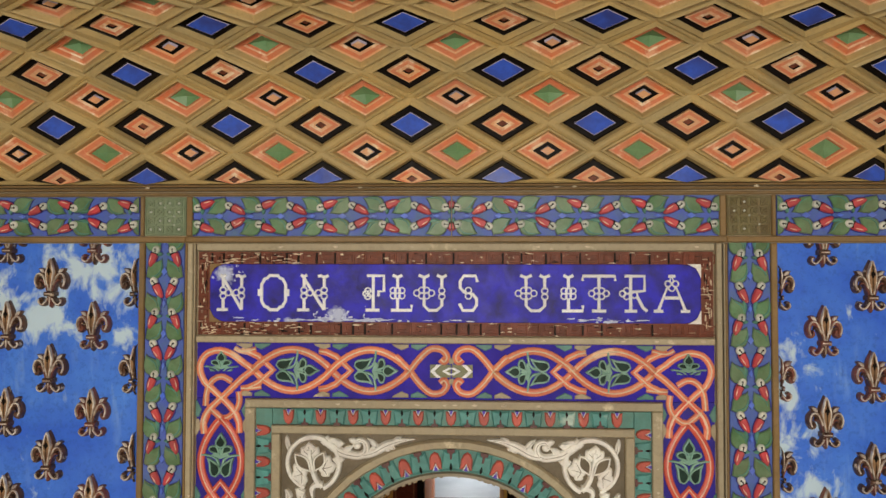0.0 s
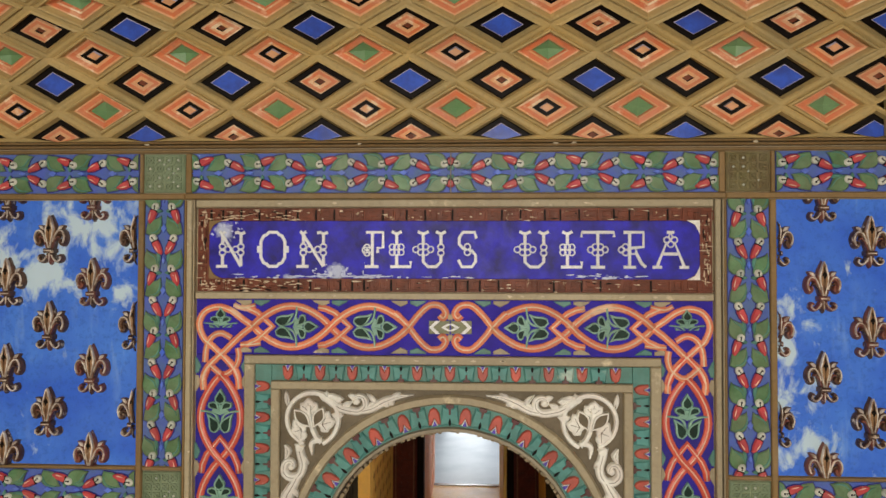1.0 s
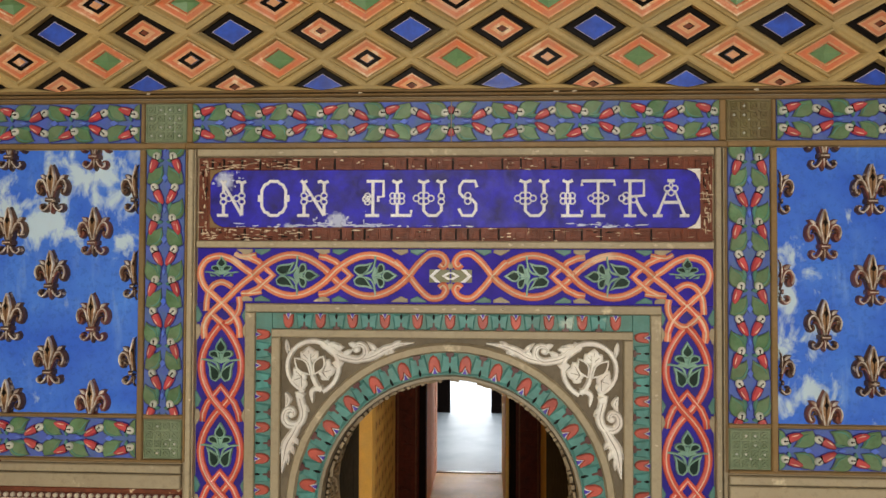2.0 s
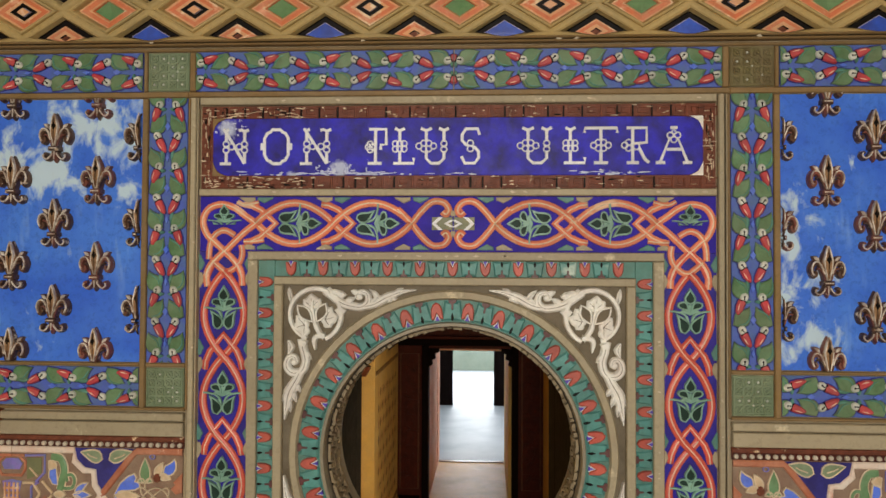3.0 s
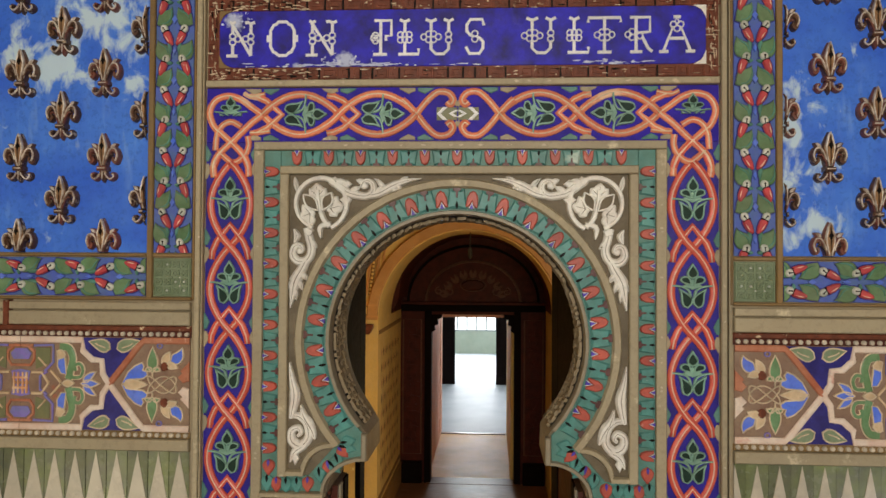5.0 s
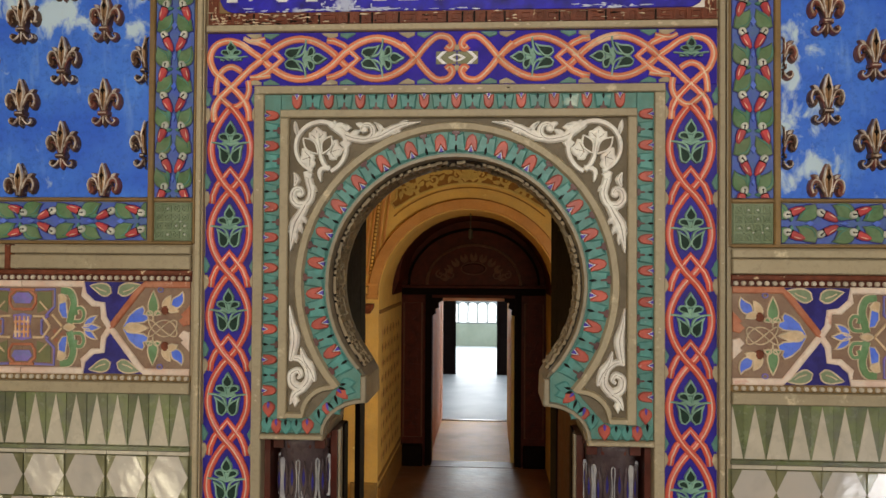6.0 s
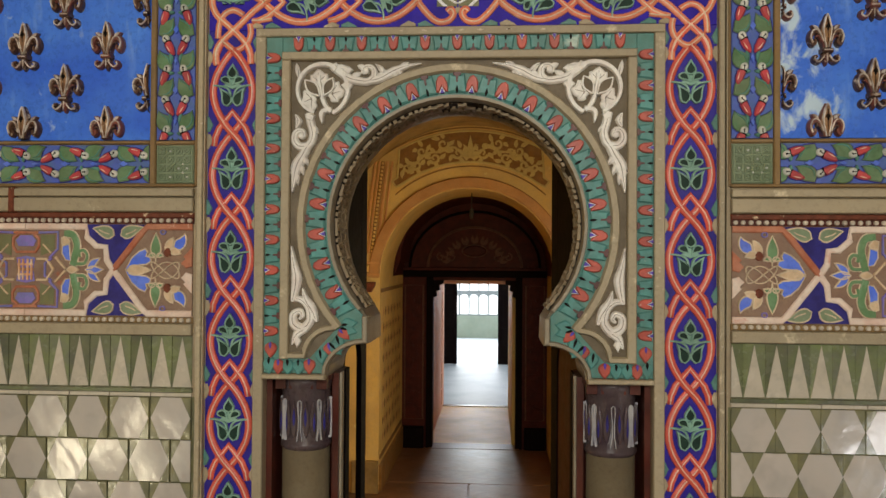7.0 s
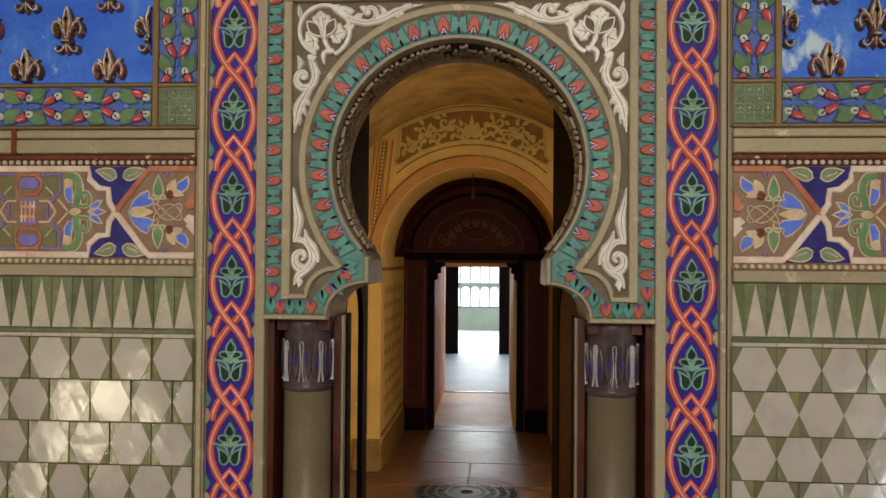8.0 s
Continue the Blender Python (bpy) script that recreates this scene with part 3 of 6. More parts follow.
ZT0, ZT1 = 4.001, 4.148
bud_band(-2.85, -1.166, ZT0, ZT1, 0)
bud_band(1.166, 2.85, ZT0, ZT1, 180)
bud_band(-0.962, -0.002, ZT0, ZT1, 180)
bud_band(0.002, 0.962, ZT0, ZT1, 0)
for sg in (-1, 1):
    rosette(sg * 1.068, (ZT0 + ZT1) / 2, 0.157, 0.144, "glaze_green" if sg < 0 else "glaze_worn")
    for a, b in ((0.964, 0.988), (1.148, 1.164)):
        moulding("trim", *sorted((sg * a, sg * b)), 4.0005, 4.1485, 0.013, "brown_frame")
    rosette(sg * 1.0675, 2.898, 0.144, 0.144)
    bud_band(*sorted((sg * 0.994, sg * 1.141)), 2.990, 3.975, 90, 0.026 if sg < 0 else 0.038)
    moulding("trim", *sorted((sg * 0.992, sg * 1.143)), 2.973, 2.988, 0.012, "brown_frame")
    bud_band(*sorted((sg * 1.166, sg * 2.85)), 2.827, 2.972, 0 if sg < 0 else 180)
    moulding("trim", *sorted((sg * 1.142, sg * 1.163)), 2.825, 2.972, 0.012, "brown_frame")

# ---------------------------------------------------------------- blue fields with fleurs-de-lis
def fleur(m1, m2):
    q = Shape()
    # Pale strokes: highlights put into the colour along petals and curls.
    hi = "fleur_highlight"
    q.poly(leaf(0, -0.040, 0.146, 0.058, 90, 0, 0.95, 12), 0, 0.014, m2, 0.006)
    q.poly(leaf(0, -0.030, 0.130, 0.046, 90, 0, 0.95, 12), 0.010, 0.024, "fleur_bronze", 0.010)
    q.poly(leaf(0, 0.034, 0.034, 0.011, 90), 0.022, 0.0262, "black_paint", 0.001)
    for g in (-1, 1):
        q.poly(leaf(0, 0.060, 0.019, 0.007, -90 + g * 40, -g * 20), 0.022, 0.0258 + 0.0002 * g, "black_paint", 0.001)
    for g in (-1, 1):
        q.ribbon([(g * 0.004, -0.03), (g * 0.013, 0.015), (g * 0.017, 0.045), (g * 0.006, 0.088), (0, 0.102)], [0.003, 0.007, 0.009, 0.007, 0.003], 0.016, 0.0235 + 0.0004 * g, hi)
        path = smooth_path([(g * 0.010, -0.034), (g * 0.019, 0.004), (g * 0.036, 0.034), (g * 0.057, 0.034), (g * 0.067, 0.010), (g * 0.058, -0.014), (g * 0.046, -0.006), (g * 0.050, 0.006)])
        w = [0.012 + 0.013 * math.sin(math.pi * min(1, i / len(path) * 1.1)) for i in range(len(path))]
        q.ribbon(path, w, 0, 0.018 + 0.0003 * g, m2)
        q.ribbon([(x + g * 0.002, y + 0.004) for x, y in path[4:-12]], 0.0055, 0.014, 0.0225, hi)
        path = smooth_path([(g * 0.012, -0.030), (g * 0.024, 0.0), (g * 0.038, 0.016), (g * 0.048, 0.012)])
        q.ribbon(path, 0.007, 0.010, 0.0205, m1)
        q.poly(leaf(g * 0.030, 0.036, 0.044, 0.026, 90 - g * 38, -g * 34), 0, 0.012, m2, 0.004)
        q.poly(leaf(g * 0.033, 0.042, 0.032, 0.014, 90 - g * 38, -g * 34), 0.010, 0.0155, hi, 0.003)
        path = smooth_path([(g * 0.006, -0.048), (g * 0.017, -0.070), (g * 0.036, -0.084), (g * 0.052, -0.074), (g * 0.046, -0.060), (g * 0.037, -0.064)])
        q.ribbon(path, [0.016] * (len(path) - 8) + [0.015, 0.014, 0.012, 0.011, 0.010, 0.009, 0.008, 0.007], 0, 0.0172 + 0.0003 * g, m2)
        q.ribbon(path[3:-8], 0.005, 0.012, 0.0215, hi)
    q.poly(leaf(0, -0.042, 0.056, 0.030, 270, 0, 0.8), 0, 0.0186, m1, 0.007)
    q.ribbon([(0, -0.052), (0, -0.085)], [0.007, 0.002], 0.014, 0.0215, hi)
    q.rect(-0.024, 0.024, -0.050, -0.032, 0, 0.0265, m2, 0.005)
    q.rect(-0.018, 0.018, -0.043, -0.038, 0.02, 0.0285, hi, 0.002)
    return q.mesh("fleur_de_lis")


FLEURS = [fleur("fleur_gold", "fleur_gold"), fleur("fleur_red", "fleur_gold"), fleur("fleur_gold", "fleur_red")]
for me in FLEURS:
    me.transform(Matrix.Diagonal((0.82, 1.5, 0.92, 1.0)))
for sg in (-1, 1):
    q = Shape()
    u0, u1 = sorted((sg * 1.166, sg * 2.85))
    q.rect(u0, u1, 2.990, 3.974, 0, 0.006, "field_blue", 0.002)
    field = part("blue_panel", q.mesh("blue_panel"), wall_north, "blue painted panel with flaked white patches")
    # cut ones stand half behind the frame
    col0 = -1.167 if sg < 0 else 1.157
    for c in range(0, 10):
        for r in range(-1, 5):
            u = col0 + sg * c * 0.163
            v = 3.838 - r * 0.3205 - (0.0 if c % 2 == 0 else 0.160)
            v -= 0.015 if sg < 0 else 0.021
            if not (2.93 < v < 4.06) or abs(u) > 2.7:
                continue
            me = FLEURS[(c * 2 + r * 3) % 3] if sg < 0 else FLEURS[1 + (c + r) % 2]
            planes = []
            if abs(u) < 1.24:
                planes.append((((u0 + 0.002 if sg > 0 else u1 - 0.002) - u, 0, 0), (-sg, 0, 0)))
            if v > 3.88:
                planes.append(((0, 0, 3.972 - v), (0, 0, 1)))
            if v < 3.09:
                planes.append(((0, 0, 2.992 - v), (0, 0, -1)))
            if planes:
                me = clipped(me, planes, "fleur_de_lis")
                if not me.polygons:
                    continue
            part("fleur_de_lis", me, field, at=(u, v, 0.006))

# ---------------------------------------------------------------- the portal surround
portal = thing("portal_surround", "horseshoe-arched portal with painted relief borders and a blue inscription plaque", "portal")

# inscription
q = Shape()
q.rect(-0.941, 0.941, 3.636, 3.944, 0, 0.006, "plaque_brown", 0.002)
plaque = part("plaque", q.mesh("plaque"), portal, "blue majolica plaque with white letters and a brown border")
q = Shape()
rr = []
for cxx, czz, a0 in ((0.836, 3.842, 0), (-0.836, 3.842, 90), (-0.836, 3.740, 180), (0.836, 3.740, 270)):
    rr += [(cxx + 0.060 * math.cos(radians(a0 + k * 15)), czz + 0.055 * math.sin(radians(a0 + k * 15))) for k in range(7)]
q.poly(rr, 0.005, 0.010, "plaque_blue", 0.002)
part("cartouche", q.mesh("cartouche"), plaque)
q = Shape()
rng = random.Random(3)
for side in (3.918, 3.660):
    u = -0.925
    while u < 0.915:
        w = rng.choice((0.030, 0.042, 0.054))
        q.ribbon([(u, side - 0.016), (u + w, side - 0.016), (u + w, side + 0.014), (u + 0.010, side + 0.014), (u + 0.010, side - 0.004), (u + w - 0.012, side - 0.004)], 0.0055, 0.005, 0.010, "plaque_brown")
        q.rect(u + w + 0.003, u + w + 0.009, side - 0.020, side + 0.020, 0.005, 0.0105, "black_paint" if rng.random() < 0.6 else "plaque_brown", 0.001)
        u += w + 0.014
for side in (-0.920, 0.920):
    v = 3.690
    while v < 3.88:
        q.ribbon([(side - 0.012, v), (side + 0.012, v), (side + 0.012, v + 0.036), (side - 0.012, v + 0.036)], 0.006, 0.005, 0.010, "plaque_brown")
        v += 0.05
for g in (-1, 1):
    for vv in (3.8925, 3.6895):
        q.poly([(g * 0.897, vv + (0.006 if vv > 3.8 else -0.006)), (g * 0.850, vv + (0.006 if vv > 3.8 else -0.006)), (g * 0.880, vv - (0.010 if vv > 3.8 else -0.010)), (g * 0.897, vv - (0.045 if vv > 3.8 else -0.045))], 0.005, 0.011, "scroll_white" if g > 0 else "brown_frame", 0.001)
for k in range(320):
    side = rng.choice((3.918, 3.918, 3.660, 3.660, 0))
    u, v = (rng.choice((rng.uniform(-0.93, 0.93), rng.uniform(-0.93, -0.55))), side + rng.uniform(-0.022, 0.022)) if side else (rng.choice((-1, 1)) * rng.uniform(0.905, 0.935), rng.uniform(3.66, 3.92))
    w, h2 = rng.uniform(0.003, 0.018), rng.uniform(0.001, 0.004)
    w, h2 = (w, h2) if side or rng.random() < 0.3 else (h2, w)
    q.poly([(u + w * rng.uniform(0.3, 1.3) * math.cos(i * math.tau / 7), v + h2 * rng.uniform(0.3, 1.3) * math.sin(i * math.tau / 7)) for i in range(7)], 0.005, 0.0108 + 0.0002 * (k % 5), "line_cream" if k % 4 else "black_paint", 0.0006)
part("meander_border", q.mesh("meander_border"), plaque, "brown and cream key pattern border")

q = Shape()
rng = random.Random(12)
for k in range(150):
    if k < 95:
        u, v, w, hh = rng.choice((rng.uniform(-0.80, 0.10), rng.gauss(-0.45, 0.16), rng.gauss(0.56, 0.06))), 3.687 + abs(rng.gauss(0, 0.006)), rng.uniform(0.003, 0.026), rng.uniform(0.0012, 0.004)
    elif k < 130:
        u, v, w, hh = rng.gauss(-0.42, 0.035), 3.700 + abs(rng.gauss(0, 0.016)), rng.uniform(0.002, 0.009), rng.uniform(0.002, 0.007)
    else:
        u, v, w, hh = rng.gauss(-0.83, 0.035), rng.gauss(3.865, 0.018), rng.uniform(0.002, 0.008), rng.uniform(0.002, 0.006)
    v = min(v, 3.89)
    u = max(-0.885, min(0.885, u))
    q.poly([(u + w * rng.uniform(0.4, 1.2) * math.cos(i * math.tau / 7), v + hh * rng.uniform(0.4, 1.2) * math.sin(i * math.tau / 7)) for i in range(7)], 0.0095, 0.0103 + 0.0001 * (k % 9), "flake", 0.0003)
tagged(part("flaked_glaze", q.mesh("flaked_glaze"), plaque, "chipped pale patches in the blue glaze"), kind="stuff")

# letters as strokes in a unit box, with serifs and small knots: (strokes, knots)
def serif(x, y):
    return [(x - 0.2, y), (x + 0.2, y)]


GLYPHS = {
    "N": ([[(0.18, 0), (0.18, 1)], [(0.12, 1), (0.85, 0)], [(0.85, 0), (0.85, 1)], serif(0.16, 0), [(0.08, 1.02), (0.18, 0.96), (0.28, 1.02)], [(0.64, 0.98), (0.74, 1.0), (0.85, 0.95), (1.0, 1.0)]], [(0.18, 0.40), (0.18, 0.58), (0.85, 0.40), (0.85, 0.58), (0.38, 0.50), (0.66, 0.50)]),
    "O": ([[(0.36, 0), (0.64, 0), (0.70, 0.07), (0.80, 0.10), (0.90, 0.26), (0.90, 0.74), (0.80, 0.90), (0.70, 0.93), (0.64, 1), (0.36, 1), (0.30, 0.93), (0.20, 0.90), (0.10, 0.74), (0.10, 0.26), (0.20, 0.10), (0.30, 0.07), (0.36, 0)], [(0.02, 0.40), (0.02, 0.60)], [(0.98, 0.40), (0.98, 0.60)]], []),
    "P": ([[(0.45, 0), (0.45, 1)], [(0.15, 1), (0.95, 1), (0.95, 0.55), (0.7, 0.55), (0.7, 0.4)], [(0.1, 0), (0.75, 0)]], [(0.3, 0.48), (0.12, 0.48), (0.2, 0.56), (0.2, 0.40)]),
    "L": ([[(0.35, 0), (0.35, 1)], [(0.12, 1.02), (0.35, 0.95), (0.58, 1.02)], [(0.05, 0), (1.0, 0), (1.0, 0.16)]], [(0.15, 0.42), (0.35, 0.42), (0.55, 0.42), (0.15, 0.57), (0.35, 0.57), (0.55, 0.57)]),
    "U": ([[(0.3, 1), (0.3, 0.14), (0.46, 0), (0.72, 0), (0.88, 0.14), (0.88, 1)], [(0.12, 1.02), (0.3, 0.95), (0.48, 1.02)], [(0.72, 1.02), (0.88, 0.95), (1.04, 1.02)]], [(0.06, 0.5), (0.22, 0.42), (0.22, 0.58), (0.38, 0.42), (0.38, 0.58), (0.54, 0.5), (0.88, 0.40), (0.88, 0.57)]),
    "S": ([[(1.0, 0.82), (0.9, 1), (0.25, 1), (0.05, 0.84), (0.05, 0.66), (0.25, 0.54), (0.75, 0.46), (0.95, 0.34), (0.95, 0.16), (0.75, 0), (0.2, 0), (0.0, 0.2)]], [(0.5, 0.42), (0.5, 0.58)]),
    "T": ([[(0.5, 0), (0.5, 1)], [(0.0, 0.86), (0.0, 1), (1.0, 1), (1.0, 0.86)], [(0.28, 0), (0.72, 0)]], [(0.28, 0.5), (0.42, 0.42), (0.42, 0.58), (0.58, 0.42), (0.58, 0.58), (0.72, 0.5)]),
    "R": ([[(0.35, 0), (0.35, 1)], [(0.1, 1), (0.92, 1), (0.92, 0.58), (0.35, 0.54)], [(0.55, 0.5), (0.85, 0.1), (1.02, 0)], [(0.1, 0), (0.6, 0)]], [(0.02, 0.5), (0.18, 0.42), (0.18, 0.58), (0.5, 0.46)]),
    "A": ([[(0.12, 0), (0.5, 1), (0.88, 0)], [(0.3, 0.38), (0.7, 0.38)], [(0.0, 0), (0.26, 0)], [(0.74, 0), (1.0, 0)], [(0.4, 1), (0.6, 1)]], [(0.4, 0.78), (0.6, 0.78), (0.5, 0.66)]),
}
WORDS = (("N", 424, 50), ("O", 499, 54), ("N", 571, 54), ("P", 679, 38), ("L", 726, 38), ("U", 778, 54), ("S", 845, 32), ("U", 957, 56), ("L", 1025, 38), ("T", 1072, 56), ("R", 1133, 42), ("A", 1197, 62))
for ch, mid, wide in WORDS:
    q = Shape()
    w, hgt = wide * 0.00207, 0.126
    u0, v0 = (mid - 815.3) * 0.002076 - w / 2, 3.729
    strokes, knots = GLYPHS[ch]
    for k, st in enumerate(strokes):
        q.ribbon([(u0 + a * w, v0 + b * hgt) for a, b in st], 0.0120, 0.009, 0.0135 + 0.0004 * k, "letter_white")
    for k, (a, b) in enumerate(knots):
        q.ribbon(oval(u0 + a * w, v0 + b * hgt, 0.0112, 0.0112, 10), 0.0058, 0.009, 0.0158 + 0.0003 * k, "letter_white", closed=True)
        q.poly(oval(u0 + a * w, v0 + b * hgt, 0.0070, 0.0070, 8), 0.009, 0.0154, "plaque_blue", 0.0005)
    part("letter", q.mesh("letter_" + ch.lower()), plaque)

# knotwork border
q = Shape()
for sg in (-1, 1):
    q.rect(*sorted((sg * 0.7545, sg * 0.9425)), FLOOR, 3.404, 0, 0.006, "knot_navy", 0.002)
q.rect(-0.9425, 0.9425, 3.4045, 3.6085, 0, 0.006, "knot_blue", 0.002)
knot = part("knotwork_border", q.mesh("knotwork_border"), portal, "orange interlaced ribbons with green palmettes on violet blue")


def strand(path, lift=None, w=0.0285, closed=False, tone=("ribbon_orange", "ribbon_light")):
    q = Shape()
    strand.count = (strand.count + 1) % 5
    lf = lift or [0.0008 * (strand.count - 2)] * len(path)
    q.ribbon(path, w, 0.004, 0.014, tone[0], closed, lf, 0.72)
    q.ribbon(path, 0.0055, 0.010, 0.0172, tone[1], closed, lf, 0.5)
    return part("ribbon", q.mesh("ribbon", True), knot)


strand.count = 0


def drop(x0, y0, x1, y1, w, bend=0.0, n=9):
    """The outline of a drop with its point at (x0, y0) and its round end at (x1, y1)."""
    dx, dy = x1 - x0, y1 - y0
    ln = math.hypot(dx, dy)
    ux, uy = dx / ln, dy / ln
    left, right = [], []
    for i in range(n + 1):
        t = i / n
        half = w / 2 * (math.sin(math.pi * t ** 1.75) ** (0.8 if t < 0.67 else 0.5) if 0 < i < n else 0)
        off = bend * math.sin(math.pi * t)
        px, py = x0 + dx * t - uy * off, y0 + dy * t + ux * off
        left.append((px - uy * half, py + ux * half))
        right.append((px + uy * half, py - ux * half))
    return left + right[-2:0:-1]


def palmette():
    q = Shape()
    drops = [(0, 0.078, 0, 0.026, 0.028, 0.0)]
    for g in (-1, 1):
        drops += [(g * 0.003, 0.000, g * 0.032, 0.027, 0.023, g * 0.003), (g * 0.039, -0.012, g * 0.0145, -0.079, 0.029, -g * 0.008)]
        q.ribbon(smooth_path([(g * 0.060, -0.001), (g * 0.040, -0.003), (g * 0.020, -0.010), (g * 0.008, -0.026), (g * 0.004, -0.062)], 4), [0.003] + [0.0085] * 15 + [0.006], 0, 0.0100 + 0.0004 * g, "palm_edge")
    q.poly([(-0.030, -0.004), (-0.012, 0.014), (0, 0.024), (0.012, 0.014), (0.030, -0.004), (0.012, -0.010), (0, -0.016), (-0.012, -0.010)], 0, 0.0092, "palm_edge", 0.002)
    for k, d in enumerate(drops):
        pts = drop(*d)
        q.poly(pts, 0, 0.0108 + 0.0002 * k, "palm_dark", 0.002)
        q.ribbon(pts, 0.0074, 0, 0.0122 + 0.0003 * k, "palm_edge", closed=True)
        q.ribbon([pts[3], pts[5], pts[7]], [0.001, 0.0035, 0.001], 0.009, 0.0128, "leaf_green")
    me = q.mesh("palmette")
    me.transform(Matrix.Diagonal((1.24, 1.0, 1.0, 1.0)))
    return me


PALMETTE = palmette()
AMP, PER = 0.0755, 0.3135


def axis_place(o, d, t, c):
    """A place at t along and c across an axis that starts at o in the direction d (0: right, 1: up, 2: left)."""
    return ((o[0] + t, o[1] + c), (o[0] - c, o[1] + t), (o[0] - t, o[1] + c))[d]


def braid(o, d, n, per, first=0.0, last=0.0, tone=("ribbon_orange", "ribbon_light")):
    """Two strands that cross every per metres, chevrons at each crossing and a palmette in each eye."""
    steps = 14
    for g in (-1, 1):
        path, lift = [], []
        k0, k1 = int(first * steps), int((n + last) * steps)
        for i in range(k0, k1 + 1):
            sq = i / steps
            shape = math.sin(math.pi * sq)
            shape = math.copysign(abs(shape) ** 0.86, shape)
            path.append(axis_place(o, d, sq * per, g * AMP * shape))
            lift.append(g * 0.0035 * math.cos(math.pi * sq))
        strand(path, lift, tone=tone)
    for i in range(n + 1):
        for g in (-1, 1):
            for d2, m in ((-1, "beige_moulding"), (1, "lotus_ground")):
                q = Shape()
                q.poly([axis_place(o, d, i * per + d2 * t, g * c2) for t, c2 in ((0.004, 0.097), (0.004, 0.085), (0.030, 0.074), (0.060, 0.090), (0.066, 0.097))], 0.004, 0.010, m, 0.003)
                part("filler_leaf", q.mesh("filler_leaf"), knot)
    for i in range(n + 1 if d == 1 else n):
        t0 = i * per
        path = [(-0.16 * per, 0.070), (-0.06 * per, 0.066), (0.06 * per, 0.050), (0.255 * per, 0.0), (0.06 * per, -0.050), (-0.06 * per, -0.066), (-0.16 * per, -0.070)]
        strand([axis_place(o, d, t0 + t, c) for t, c in path], [-0.006, -0.001, 0, 0, 0, -0.001, -0.006], 0.026, tone=tone)
        if i == n:
            continue
        part("palmette", PALMETTE, knot, at=(*axis_place(o, d, t0 + per * 0.575, 0), 0.006, (-90, 0, 90)[d]))


for sg in (-1, 1):
    braid((sg * 0.848, 3.33 - 10 * PER), 1, 10, PER, tone=("ribbon_red", "ribbon_pink"))
    braid((sg * 0.730, 3.508), 0 if sg < 0 else 2, 2, 0.289)
    c = lambda pts: smooth_path([(sg * a, b) for a, b in pts], 5)
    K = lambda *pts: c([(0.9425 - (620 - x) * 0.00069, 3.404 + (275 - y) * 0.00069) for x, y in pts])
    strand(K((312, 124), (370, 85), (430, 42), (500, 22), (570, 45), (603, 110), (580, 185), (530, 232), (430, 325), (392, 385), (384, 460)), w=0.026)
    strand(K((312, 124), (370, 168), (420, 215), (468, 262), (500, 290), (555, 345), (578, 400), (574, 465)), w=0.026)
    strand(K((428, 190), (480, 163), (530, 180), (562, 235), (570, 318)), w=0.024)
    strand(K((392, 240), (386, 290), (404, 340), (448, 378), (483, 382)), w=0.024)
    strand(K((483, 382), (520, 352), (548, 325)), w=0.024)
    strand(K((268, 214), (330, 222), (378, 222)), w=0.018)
    strand(c([(0.800, 3.588), (0.770, 3.575), (0.720, 3.585)]), w=0.018)
    part("palmette", clipped(PALMETTE, [((0, 0, -0.024), (0, 0, -1))], "palmette"), knot, at=(sg * 0.849, 3.520, 0.006, 0)).scale = (0.86, 1, 0.72)
    # middle loops
    a = [(0.152, 3.508), (0.115, 3.555), (0.075, 3.588), (0.035, 3.585), (0.016, 3.560), (0.026, 3.542), (0.040, 3.552)]
    strand(c(a), w=0.026)
    strand(c([(x, 7.016 - z) for x, z in a]), w=0.026)
    strand(c([(0.152, 3.508), (0.19, 3.548), (0.205, 3.56)]), w=0.026)
    q = Shape()
    q.rect(*sorted((sg * 0.002, sg * 0.078)), 3.484, 3.532, 0.004, 0.0085, "leaf_olive", 0.001)
    for k in range(2):
        x = sg * (0.034 + 0.044 * k)
        w = 0.014 + 0.010 * k
        for up in (-1, 1):
            q.poly([(x, 3.508), (x - sg * 0.024, 3.508 + up * w), (x - sg * 0.042, 3.508 + up * w), (x - sg * 0.016, 3.508)], 0.005, 0.0125 + 0.0003 * up, "letter_white", 0.002)
    for up in (-1, 1):
        q.poly(leaf(sg * 0.004, 3.508 + up * 0.024, 0.030, 0.012, 90 * up), 0.005, 0.012, "beige_moulding", 0.002)
    part("chevron_leaf", q.mesh("chevron_leaf"), knot, "white and green chevron leaves")
# ---------------------------------------------------------------- arch panel
ZC, RI = 2.672, 0.462


def arch_line(r, low, n=40):
    """Points of the horseshoe from the lower right, over the top, to the lower left; low: where it stops."""
    a0 = math.asin(max(-1.0, (low - ZC) / r))
    return [(r * math.cos(a0 + (math.pi - 2 * a0) * i / n), ZC + r * math.sin(a0 + (math.pi - 2 * a0) * i / n)) for i in range(n + 1)]


def foot(x0, z0, x1, z1, n=7):
    """A hollow quarter curve from (x0, z0) to (x1, z1)."""
    return [(x0 + (x1 - x0) * (1 - math.cos(i / n * math.pi / 2)), z0 + (z1 - z0) * math.sin(i / n * math.pi / 2)) for i in range(n + 1)]


